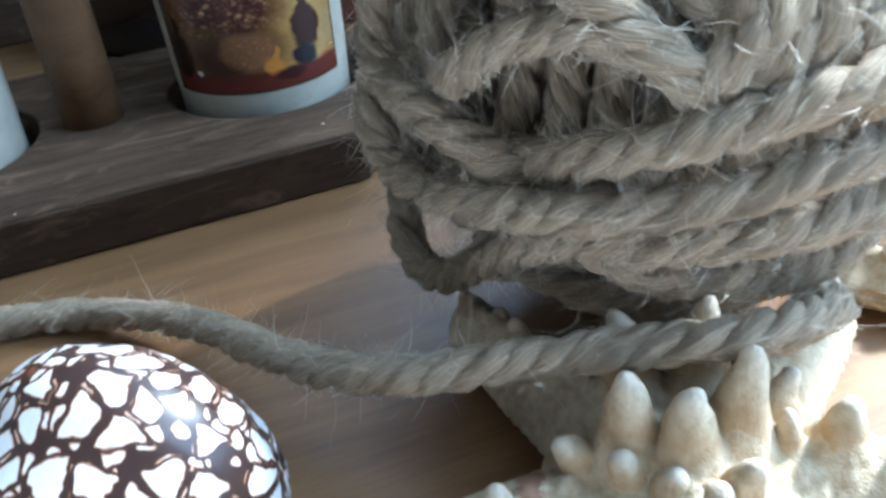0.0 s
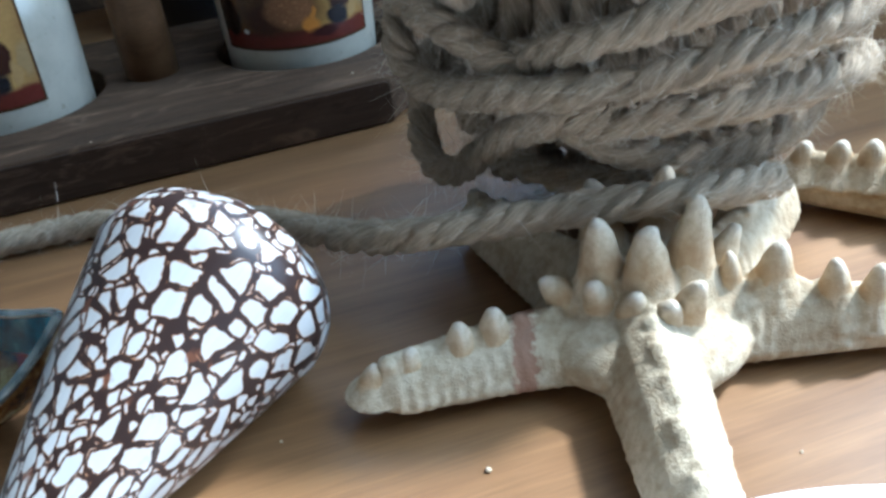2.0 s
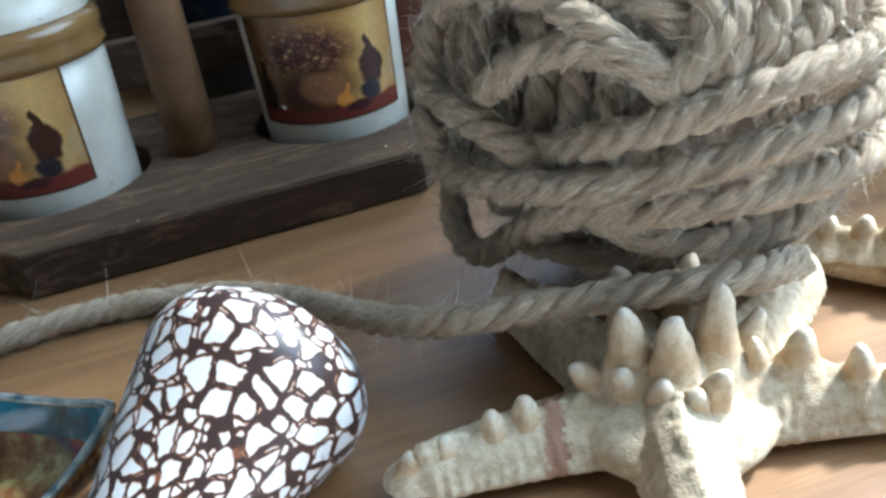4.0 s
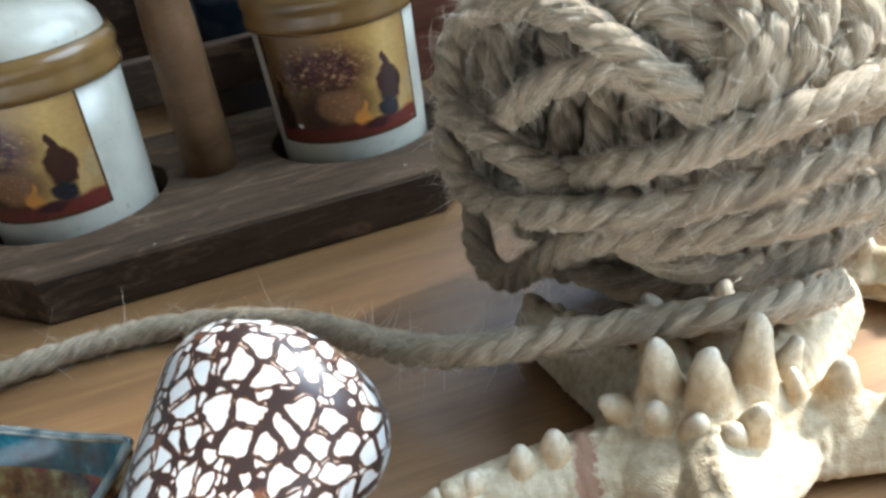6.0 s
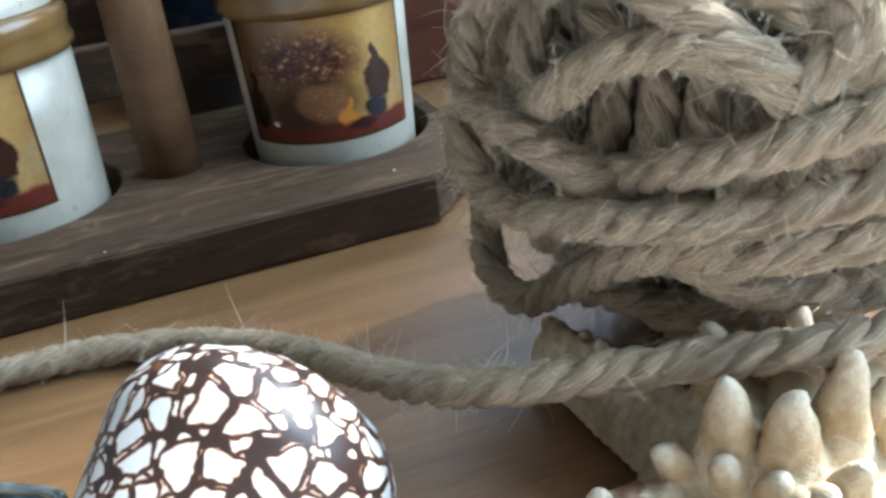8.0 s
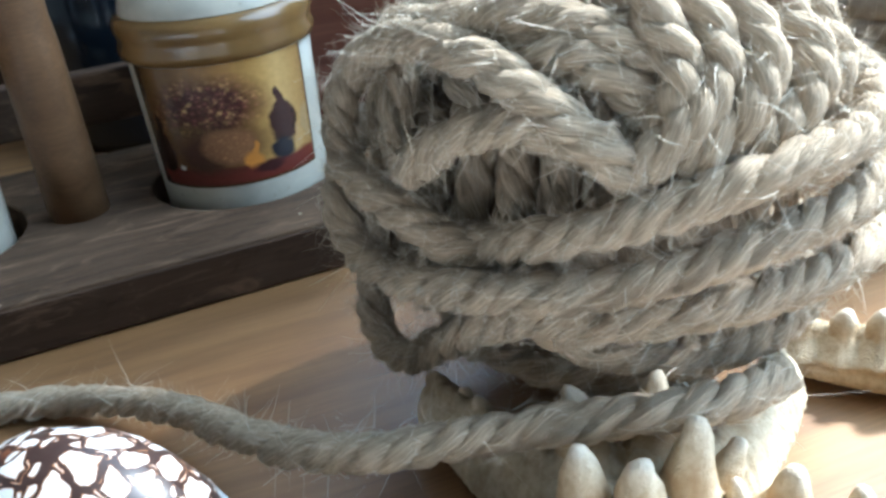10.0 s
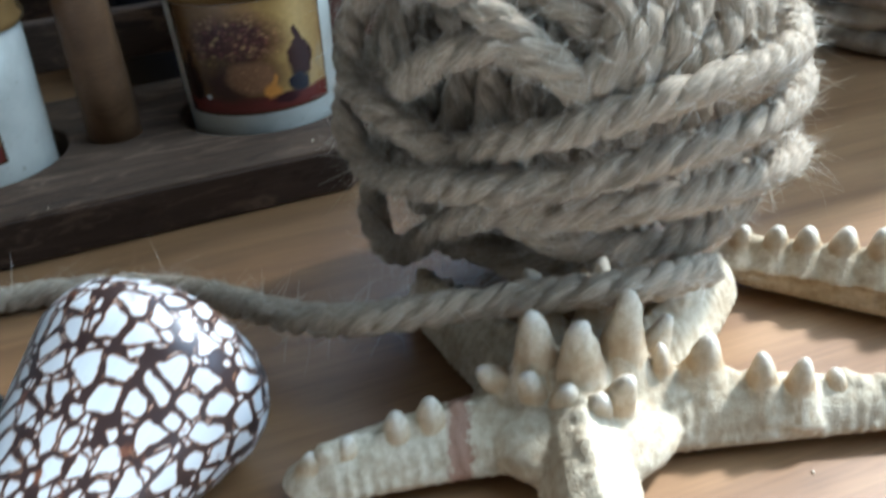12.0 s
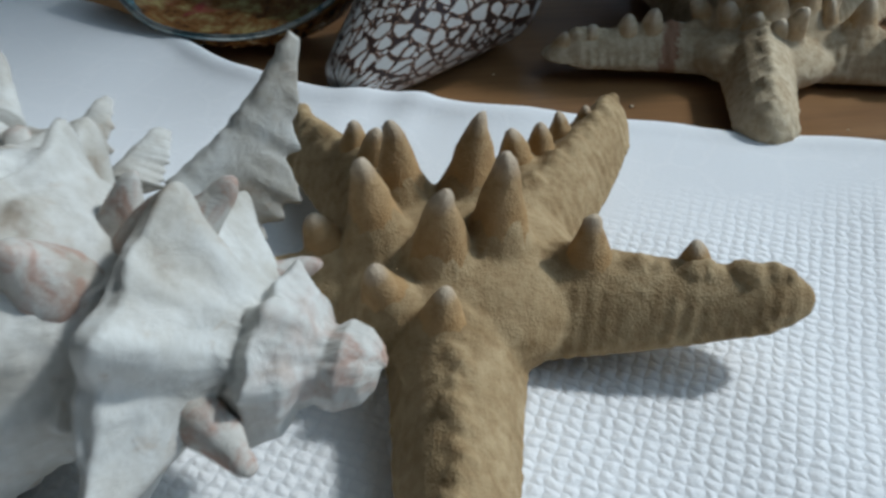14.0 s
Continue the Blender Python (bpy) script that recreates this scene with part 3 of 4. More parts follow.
def hem(x):
    """How high the far edge is ruffled up; it leans on the tip of the cone shell."""
    return float(np.interp(x, (-0.25, -0.14, -0.11, -0.07, -0.03, -0.005, 0.015), (0.0, 0.002, 0.0062, 0.0072, 0.0062, 0.0030, 0.0004)))


def build_cloth():
    nx, ny = 300, 190
    verts, faces = [], []
    y_end = -0.46
    for j in range(ny):
        f = (j / (ny - 1)) ** 1.8
        for i in range(nx):
            x = -0.42 + 0.66 * i / (nx - 1)
            e = sum(cloth_edge(x + d) for d in (-0.008, -0.004, 0, 0.004, 0.008)) / 5
            e += 0.0007 * math.sin(x * 160) + 0.0006 * math.sin(x * 71 + 1)
            y = e + (y_end - e) * f
            back = e - y
            roll = 0.0042 * (1 - math.exp(-back / 0.0022)) if back > 0 else 0.0
            z = 0.0006 + roll
            z += hem(x) * (1 - math.exp(-back / 0.0016)) * math.exp(-back / 0.022)
            z += 0.0009 * math.exp(-((back - 0.006) / 0.004) ** 2)
            z += 0.0011 * math.exp(-((x + 0.058 + 0.12 * (0.05 - y)) / 0.0042) ** 2) * math.exp(-back / 0.05)
            z += 0.0009 * math.exp(-((x + 0.074 + 0.1 * (0.05 - y)) / 0.005) ** 2) * math.exp(-back / 0.04)
            z += 0.0010 * (noise.noise(Vector((x * 30, y * 30, 0.3))) ) * min(1, back / 0.01)
            verts.append((x, y, max(0.0005, z)))
    for j in range(ny - 1):
        for i in range(nx - 1):
            a = j * nx + i
            faces.append((a, a + nx, a + nx + 1, a + 1))
    ob = put("tablecloth", mesh_from("tablecloth", verts, faces), CLOTH)
    sol = ob.modifiers.new("thickness", "SOLIDIFY")
    sol.thickness, sol.offset = 0.0012, 1.0
    tagged(ob, "white cotton cloth with waffle weave and faint woven motif", "cloth")


build_cloth()


# ---------------------------------------------------------------- starfish
def spine_mesh(h, r, lean=0.0, sharp=False):
    """A blunt, slightly bent knob with a flared foot."""
    prof = [(2.4, -0.3), (1.95, -0.1), (1.56, 0.08), (1.28, 0.25), (1.06, 0.45), (0.88, 0.62), (0.70, 0.79), (0.51, 0.91), (0.28, 0.98), (0.0, 1.0)]
    if sharp:
        prof = [(2.0, -0.25), (1.7, -0.08), (1.45, 0.06), (1.22, 0.22), (0.98, 0.42), (0.76, 0.62), (0.54, 0.82), (0.40, 0.92), (0.22, 0.985), (0.0, 1.0)]
    v, f, _ = lathe([(r * a, h * b) for a, b in prof], 14)
    v = [(x + lean * max(0, z) ** 2 / h + 0.20 * r * noise.noise(Vector((x + h, y, z)) * 260), y + 0.20 * r * noise.noise(Vector((y, z + h, x)) * 260), z) for x, y, z in v]
    return mesh_from("spine", v, f)


def arm_mesh(bm, c, tip, w0, w1, h0, h1, bend=(0, 0, 0), plates=True):
    """One arm: a flat-bottomed, ridged limb from the disc to the tip, with rows of rounded plates along its flanks."""
    c, tip, bend = Vector(c), Vector(tip), Vector(bend)
    n, k = max(24, int((tip - c).length / 0.0006)), 20
    flat = Vector((tip.x - c.x, tip.y - c.y, 0)).normalized()
    side = Vector((-flat.y, flat.x, 0))
    rings = []
    length = (tip - c).length
    for i in range(n + 1):
        s = i / n
        p = c.lerp(tip, s) + bend * (4 * s * (1 - s))
        fade = 1.0 if s < 0.86 else math.sqrt(max(0.02, 1 - ((s - 0.86) / 0.142) ** 2))
        e = s ** 0.8
        w = (w0 + (w1 - w0) * e) * fade
        h = (h0 + (h1 - h0) * e) * fade
        ring = []
        for j in range(k):
            a = 2 * math.pi * j / k
            ca, sa = math.cos(a), math.sin(a)
            top = max(0, sa)
            rib = 0.00046 * (0.6 + 1.2 * noise.noise(Vector((s * length * 130, ca, c.x * 50)))) * math.cos(2 * math.pi * s * length / 0.0029 + 1.2 * noise.noise(Vector((s * length * 90, ca * 2, 3.0))) + (0 if ca > 0 else 1.3)) * abs(ca) * min(1, s * 4)
            ring.append(bm.verts.new(p + side * ((w * (abs(ca) ** 0.8) * (1 - 0.22 * top) + rib) * (1 if ca > 0 else -1)) + Vector((0, 0, h * (top if sa > 0 else -0.32 * abs(sa))))))
        rings.append(ring)
    for a, b in zip(rings[:-1], rings[1:]):
        for j in range(k):
            bm.faces.new((a[j], a[(j + 1) % k], b[(j + 1) % k], b[j]))
    bm.faces.new(rings[0][::-1])
    bm.faces.new(rings[-1])
    if plates:
        m = int(length / 0.0027)
        for i in range(2, m):
            s = i / m
            p = c.lerp(tip, s) + bend * (4 * s * (1 - s))
            w = w0 + (w1 - w0) * s ** 0.8
            h = h0 + (h1 - h0) * s ** 0.8
            if s < 0.88:
                for way in (-1, 1):
                    bmesh.ops.create_icosphere(bm, subdivisions=1, radius=0.0015 * (0.75 + 0.4 * random.random()), matrix=Matrix.Translation(p + side * (way * w * 0.90) + Vector((0, 0, h * random.uniform(0.02, 0.10)))))
            if s > 0.93:
                continue
            bmesh.ops.create_icosphere(bm, subdivisions=1, radius=0.0026 * (0.6 + 0.6 * random.random()), matrix=Matrix.Translation(p + Vector((random.uniform(-1, 1) * 0.0008, random.uniform(-1, 1) * 0.0008, h * 0.93))))


def starfish(centre, arms, spines, mat, tip_mat, label, sharp=False, voxel=0.00065):
    """centre: middle of the disc at its under side; arms: (tip, w0, w1, h0, h1, bend); spines: (tip, foot, radius)."""
    star = new("starfish")
    tagged(star, label, "starfish", "starfish on the table")
    bm = bmesh.new()
    for tip, w0, w1, h0, h1, bend in arms:
        arm_mesh(bm, centre, tip, w0, w1, h0, h1, bend)
    w, h = arms[0][1], arms[0][3]
    bmesh.ops.create_icosphere(bm, subdivisions=3, radius=1, matrix=Matrix.Translation(Vector(centre) + Vector((0, 0, h * 0.3))) @ Matrix.Diagonal((w * 1.65, w * 1.65, h * 0.76, 1)))
    for tip, stand, r in spines:
        tip, stand = Vector(tip), Vector(stand)
        d = tip - stand
        bmesh.ops.create_cone(bm, cap_ends=True, segments=12, radius1=r * 2.8, radius2=r * 0.75, depth=d.length * 0.95, matrix=Matrix.Translation(stand + d * 0.02) @ d.to_track_quat("Z", "Y").to_matrix().to_4x4())
    body = part("body", bm, mat, star)
    rm = body.modifiers.new("skin", "REMESH")
    rm.mode, rm.voxel_size, rm.use_smooth_shade = "VOXEL", voxel, True
    sm = body.modifiers.new("soften", "SMOOTH")
    sm.factor, sm.iterations = 0.5, 2
    for tip, foot, r in spines:
        tip, foot = Vector(tip), Vector(foot)
        d = tip - foot
        ob = put("spine", spine_mesh(d.length, r, random.uniform(-0.12, 0.12), sharp), tip_mat, star)
        ob.matrix_basis = Matrix.Translation(foot) @ d.to_track_quat("Z", "Y").to_matrix().to_4x4()
    return star


def foot(tip, z, to, f=0.25):
    """Where a spine that leans away from the disc stands."""
    return (tip[0] + (to[0] - tip[0]) * f, tip[1] + (to[1] - tip[1]) * f, z)


# pale starfish on the bare table, one arm on the cloth
C1 = (0.0305, 0.1035, 0.0035)
arms1 = [
    ((-0.0275, 0.0862, 0.0058), 0.0145, 0.0078, 0.0118, 0.0064, (0, 0.0015, 0)),
    ((0.0312, 0.0455, 0.0070), 0.0125, 0.0078, 0.0160, 0.0080, (0, 0, 0)),
    ((0.1120, 0.1015, 0.0050), 0.0130, 0.0055, 0.0140, 0.0064, (0, 0, 0)),
    ((0.0745, 0.1500, 0.0105), 0.0125, 0.0060, 0.0170, 0.0085, (0.004, 0, 0)),
    ((-0.0070, 0.1580, 0.0055), 0.0125, 0.0060, 0.0170, 0.0085, (-0.002, 0, 0)),
]
S1 = [(0.0212, 0.1045, 0.0330), (0.0312, 0.1000, 0.0332), (0.0422, 0.1058, 0.0362), (0.0383, 0.1200, 0.0362), (0.0240, 0.1205, 0.0345)]
spines1 = [(p, foot(p, 0.0165, C1, 0.15), 0.0042) for p in S1]
spines1 += [(p, foot(p, 0.0135, C1, 0.25), 0.0031) for p in ((0.0097, 0.1040, 0.0205), (0.0190, 0.0985, 0.0225), (0.0272, 0.0940, 0.0215), (0.0398, 0.0915, 0.0250), (0.0345, 0.0900, 0.0215), (0.0523, 0.1120, 0.0250))]
spines1 += [(p, foot(p, z, C1, 0.0), r) for p, z, r in (((-0.0014, 0.0950, 0.0196), 0.009, 0.0031), ((-0.0085, 0.0925, 0.0182), 0.008, 0.0030), ((-0.0190, 0.0885, 0.0156), 0.008, 0.0028), ((-0.0262, 0.0870, 0.0130), 0.008, 0.0025),
    ((0.0580, 0.1041, 0.0250), 0.015, 0.0032), ((0.0700, 0.1015, 0.0215), 0.012, 0.0027), ((0.0775, 0.1000, 0.0205), 0.011, 0.0026), ((0.0860, 0.1018, 0.0160), 0.010, 0.0024), ((0.0490, 0.1040, 0.0235), 0.014, 0.0022),
    ((0.0060, 0.1390, 0.0190), 0.010, 0.0027), ((0.0020, 0.1450, 0.0175), 0.010, 0.0025), ((0.0560, 0.1310, 0.0200), 0.010, 0.0028))]
starfish(C1, arms1, spines1, STAR_PALE, TIP_PALE, "pale cream knobbly dried starfish with a reddish band on one arm")

# tan starfish on the cloth, two arms raised
C2 = (-0.0310, -0.0345, 0.0100)
arms2 = [
    ((-0.0075, 0.0320, 0.0170), 0.0150, 0.0055, 0.0180, 0.0080, (0.003, 0, 0)),
    ((0.0325, -0.0310, 0.0195), 0.0175, 0.0052, 0.0185, 0.0066, (0, -0.001, -0.0015)),
    ((-0.0820, 0.0100, 0.0140), 0.0150, 0.0060, 0.0180, 0.0085, (0, 0, 0)),
    ((-0.0150, -0.1040, 0.0085), 0.0150, 0.0075, 0.0180, 0.0100, (0, 0, 0)),
    ((-0.0900, -0.0560, 0.0085), 0.0150, 0.0075, 0.0180, 0.0090, (0, 0, 0)),
]
S2 = [((-0.0319, -0.0201, 0.0435), 0.0045), ((-0.0460, -0.0242, 0.0420), 0.0043), ((-0.0475, -0.0389, 0.0412), 0.0046), ((-0.0328, -0.0438, 0.0418), 0.0047), ((-0.0226, -0.0360, 0.0455), 0.0046), ((-0.0222, -0.0424, 0.0262), 0.0048)]
spines2 = [(p, foot(p, 0.0240, C2, 0.15), r) for p, r in S2]
spines2 += [(p, foot(p, z, C2, f), r) for p, z, r, f in (((-0.0074, -0.0345, 0.0340), 0.021, 0.0038, 0.0), ((0.0112, -0.0310, 0.0290), 0.020, 0.0034, 0.0),
    ((-0.0255, -0.0054, 0.0320), 0.022, 0.0034, 0.0), ((-0.0212, 0.0000, 0.0312), 0.021, 0.0030, 0.0), ((-0.0180, 0.0090, 0.0290), 0.020, 0.0028, 0.0), ((-0.0140, 0.0180, 0.0265), 0.019, 0.0024, 0.0),
    ((-0.0290, -0.0560, 0.0315), 0.022, 0.0034, 0.0), ((-0.0540, -0.0130, 0.0330), 0.022, 0.0034, 0.0), ((-0.0600, -0.0080, 0.0310), 0.021, 0.0030, 0.0), ((-0.0560, -0.0420, 0.0320), 0.022, 0.0036, 0.1), ((-0.0225, -0.0250, 0.0310), 0.024, 0.0030, 0.1), ((-0.0400, -0.0560, 0.0330), 0.023, 0.0036, 0.15))]
starfish(C2, arms2, spines2, STAR_TAN, TIP_TAN, "tan knobbly dried starfish lying on the white cloth", True)

# starfish behind, beside the ball of rope
C3 = (0.1560, 0.1270, 0.0035)
arms3 = []
for k in range(5):
    a = math.atan2(0.165 - C3[1], 0.0775 - C3[0]) + k * 2 * math.pi / 5
    arms3.append(((C3[0] + 0.087 * math.cos(a) * (1 if k == 0 else 0.62), C3[1] + 0.087 * math.sin(a) * (1 if k == 0 else 0.62), 0.0045), 0.0125, 0.0062, 0.0180, 0.0085, (0, 0, 0)))
spines3 = []
for f in (0.07, 0.17, 0.26, 0.36, 0.47, 0.60, 0.72):
    p = Vector(arms3[0][0]).lerp(Vector(C3), f)
    q = p + Vector((0, 0, 0.0128 + 0.0135 * f))
    spines3.append((tuple(q), (p.x, p.y, p.z + 0.006 + 0.008 * f), 0.0029 + 0.0012 * f))
for k in range(1, 5):
    for f in (0.3, 0.55, 0.8):
        p = Vector(arms3[k][0]).lerp(Vector(C3), f)
        spines3.append(((p.x, p.y, p.z + 0.020 + 0.008 * f), (p.x, p.y, p.z + 0.008 + 0.006 * f), 0.003))
starfish(C3, arms3, spines3, STAR_BACK, TIP_PALE, "cream knobbly dried starfish on the table beside the rope ball")


# ---------------------------------------------------------------- cone shell
def build_cone_shell():
    shell = new("cone_shell")
    tagged(shell, "glossy cone shell with white tent patches on dark brown", "seashell")
    tip, wide = Vector((-0.0802, 0.0463, 0.0107)), Vector((-0.0564, 0.1042, 0.0270))
    axis = wide - tip
    L, R = axis.length, 0.0257
    prof = [(0.0, -0.004), (0.0050, -0.0035), (0.0078, -0.001)]
    for i in range(22):
        s = i / 21 * 0.86
        prof.append((0.0080 + (R - 0.0080) * (s / 0.86) ** 0.90, L * s))
    for i in range(1, 17):
        s = i / 16
        prof.append((R * (1 - s ** 3.0) ** 0.62, L * (0.86 + 0.285 * s)))
    m = Matrix.Translation(tip) @ axis.to_track_quat("Z", "Y").to_matrix().to_4x4() @ pose(0, 0, 0, 0, 0, 40)
    under = m.to_3x3().inverted() @ Vector((0, 0, -1))
    seam = math.degrees(math.atan2(under.y, under.x))
    split = len(prof) - 10
    for name, piece, label in (("body", prof[:split + 1], ""), ("spire", prof[split:], "low knobbly spire of the shell")):
        v, f, _ = lathe(piece, 96, (seam, seam + 360))
        out, uv = [], []
        for i, (x, y, z) in enumerate(v):
            uv.append(((i % 97) / 96 * 2 * math.pi * 0.0215, z * 0.92))
            a = math.atan2(y, x)
            k = 1.0 + 0.012 * math.sin(a + z * 40)
            if z > L:
                k += 0.026 * math.sin(a * 17) * min(1, (z / L - 1.0) / 0.03) * max(0, 1.14 - z / L) / 0.14
                z += 0.0006 * math.sin(a + z * 900)
            out.append((x * k, y * k, z))
        put(name, mesh_from(name, out, f, True, uv), CONE, shell, label, m)


build_cone_shell()


# ---------------------------------------------------------------- glazed dish
def build_dish():
    dish = new("dish")
    tagged(dish, "glossy leaf-shaped ceramic dish with teal rim and brown mottled glaze", "dish")
    tip = Vector((-0.0890, 0.0925, 0.0275))
    n = 72

    def rim(a):
        """Leaf outline round its middle; the point lies at a = 0."""
        c, s = math.cos(a), math.sin(a)
        x = 0.046 * c
        taper = (1 - abs(c) ** 2.2) ** 0.85
        y = (0.020 if s < 0 else 0.012) * taper * (1 if s > 0 else -1) if abs(s) > 1e-6 else 0.0
        z = 0.0165 + 0.0105 * abs(c) ** 4 + 0.3 * y * 1.25
        if s > 0:
            z += 0.0022 * math.cos(3 * a) * taper + 0.002 * taper
        return Vector((x, y * 1.25, z))

    m = Matrix.Translation((tip.x, tip.y, 0)) @ pose(0, 0, 0, 0, 0, 1) @ Matrix.Translation((-0.046, 0, 0))

    def shell_part(name, levels, mat, label=""):
        verts, faces = [], []
        for scale, zf, off in levels:
            for i in range(n):
                p = rim(2 * math.pi * i / n)
                verts.append((p.x * scale, p.y * scale, 0.0012 + (p.z - 0.0012) * zf + off))
        for j in range(len(levels) - 1):
            for i in range(n):
                k = (i + 1) % n
                faces.append((j * n + i, j * n + k, (j + 1) * n + k, (j + 1) * n + i))
        faces.append(tuple(range((len(levels) - 1) * n, len(levels) * n)))
        put(name, mesh_from(name, verts, faces), mat, dish, label, m)

    shell_part("outside", [(1.0, 0.99, 0), (0.985, 0.86, 0), (0.93, 0.6, 0), (0.82, 0.32, 0), (0.66, 0.1, 0), (0.5, 0.0, 0), (0.3, 0.0, 0)], DISH_OUT, "brown and gold speckled outer glaze")
    shell_part("inside", [(0.965, 0.98, 0), (0.93, 0.84, 0), (0.86, 0.6, 0), (0.74, 0.36, 0.0006), (0.58, 0.18, 0.001), (0.4, 0.12, 0.001), (0.15, 0.1, 0.001)], DISH_IN, "mottled brown inner glaze with red blots")
    path = np.array([rim(2 * math.pi * i / 200) * 0.984 for i in range(200)])
    path = np.vstack([path, path[:1]])
    v, f, uv = tube(path, np.full(len(path), 0.0011), 8)
    put("rim", mesh_from("rim", v, f, True, uv), LUSTRE, dish, "silvery lustre edge of the rim", m)
    verts, faces = [], []
    for k, (sc, zf) in enumerate(((0.968, 0.99), (0.92, 0.80), (0.83, 0.52))):
        for i in range(n):
            p = rim(2 * math.pi * i / n)
            verts.append((p.x * sc, p.y * sc, 0.0012 + (p.z - 0.0012) * zf + 0.0006))
    for j in range(2):
        for i in range(n):
            k = (i + 1) % n
            faces.append((j * n + i, j * n + k, (j + 1) * n + k, (j + 1) * n + i))
    put("glaze_band", mesh_from("glaze_band", verts, faces), TEAL, dish, "teal band below the rim", m)


build_dish()


# ---------------------------------------------------------------- jar rack
RM = pose(-0.1, 0.212, 0, 0, 0, math.degrees(RACK_TURN))
rack = new("jar_rack")
tagged(rack, "weathered dark wooden jar rack with a dowel post", "rack")
rack.matrix_basis = RM


def rack_base():
    bm = bmesh.new()
    c = 0.0235
    outline = [(-0.0690, 0), (0.0715, 0), (0.0715 + c, c), (0.0715 + c, 0.118), (-0.0715 - c, 0.118), (-0.0715 - c, c)]
    loops = [[bm.verts.new((x, y, 0.0172)) for x, y in outline]]
    for u in (-0.0572, 0.0545):
        loops.append([bm.verts.new((u + 0.0345 * math.cos(2 * math.pi * i / 40), 0.062 + 0.0345 * math.sin(2 * math.pi * i / 40), 0.0172)) for i in range(40)])
    edges = []
    for l in loops:
        edges += [bm.edges.new((l[i], l[(i + 1) % len(l)])) for i in range(len(l))]
    bmesh.ops.triangle_fill(bm, use_beauty=True, edges=edges)
    ext = bmesh.ops.extrude_face_region(bm, geom=list(bm.faces))
    bmesh.ops.translate(bm, verts=[g for g in ext["geom"] if isinstance(g, bmesh.types.BMVert)], vec=(0, 0, -0.0167))
    bmesh.ops.recalc_face_normals(bm, faces=list(bm.faces))
    ob = part("base_board", bm, RACK_TOP, rack, smooth=False)
    bev = ob.modifiers.new("worn_edges", "BEVEL")
    bev.width, bev.segments, bev.limit_method = 0.0011, 2, "ANGLE"


rack_base()
# thin strip over the front face, a darker brown than the top of the board
part("front_strip", box_bm(-0.0687, 0.0712, -0.0012, 0.0, 0.0008, 0.0160, 0.0004), DARK_WOOD, rack, "dark brown front edge", smooth=False)
part("bottom_board", box_bm(-0.085, 0.085, 0.026, 0.112, 0.0002, 0.0042), DARK_WOOD, rack, smooth=False)
post_v, post_f, post_uv = lathe([(0.0, 0.012), (0.0100, 0.012), (0.0099, 0.04), (0.0096, 0.075), (0.0090, 0.085), (0.0094, 0.095), (0.0098, 0.13), (0.0095, 0.17), (0.0, 0.171)], 28)
put("post", mesh_from("post", post_v, post_f, True, post_uv), DOWEL_WOOD, rack, "turned round wooden post", pose(-0.005, 0.059, 0))
part("back_rail", box_bm(-0.094, 0.094, 0.101, 0.110, 0.034, 0.054, 0.001), DARK_WOOD, rack, "dark wooden rail along the back", smooth=False)
for u in (-0.088, 0.088):
    part("rail_post", box_bm(u - 0.005, u + 0.005, 0.100, 0.1105, 0.0162, 0.090, 0.001), DARK_WOOD, rack, smooth=False)


def build_jar():
    jar = new("spice_jar")
    tagged(jar, "cream glazed ceramic jar with a still-life picture and ochre-banded lid", "jar", "jars in the rack")
    v, f, uv = lathe([(0.0, 0.0), (0.0255, 0.0), (0.0282, 0.0012), (0.0294, 0.004), (0.0300, 0.02), (0.0306, 0.04), (0.0313, 0.0605), (0.0, 0.0605)], 64)
    put("body", mesh_from("body", v, f, True, uv), CREAM, jar)
    prof = [(0.02990 + 0.0013 * k / 8 + 0.0003, 0.0185 + 0.0420 * k / 8) for k in range(9)]
    v, f, uv = lathe(prof, 40, (-165, -46))
    put("picture", mesh_from("picture", v, f, True, uv), PICTURE, jar, "printed still life in ochre, red and dark brown")
    v, f, uv = lathe([(0.0315, 0.0606), (0.0330, 0.0615), (0.0335, 0.064), (0.0325, 0.0665), (0.0331, 0.0685), (0.0337, 0.0715), (0.0328, 0.0740), (0.0300, 0.0750), (0.0, 0.0750)], 64)
    lid = put("lid", mesh_from("lid", v, f, True, uv), GOLD, jar, "ochre-brown ridged band of the lid")
    v, f, uv = lathe([(0.0305, 0.0751), (0.0304, 0.0765), (0.0295, 0.0800), (0.0262, 0.0840), (0.0195, 0.0875), (0.0105, 0.0895), (0.0, 0.0900)], 64)
    put("dome", mesh_from("dome", v, f, True, uv), CREAM, lid, "cream glazed dome of the lid")
    return jar


jar = build_jar()
jar.matrix_basis = RM @ pose(0.0545, 0.062, 0.0044, 0, 0, 2)
copy_thing(jar, RM @ pose(-0.0572, 0.062, 0.0044, 0, 0, -12))


# ---------------------------------------------------------------- ball of rope
BALL, BALL_R = np.array((0.0380, 0.1700, 0.0595)), 0.0580


def on_ball(points):
    """Places from (azimuth, elevation, share of the radius); azimuth 0 faces the near side of the table."""
    out = []
    for az, el, k in points:
        a, e = radians(az), radians(el)
        out.append(BALL + BALL_R * k * np.array((math.sin(a) * math.cos(e), -math.cos(a) * math.cos(e), math.sin(e))))
    return np.array(out)


ball = new("rope_ball")
tagged(ball, "loosely wound ball of hairy jute rope with a trailing end", "rope")
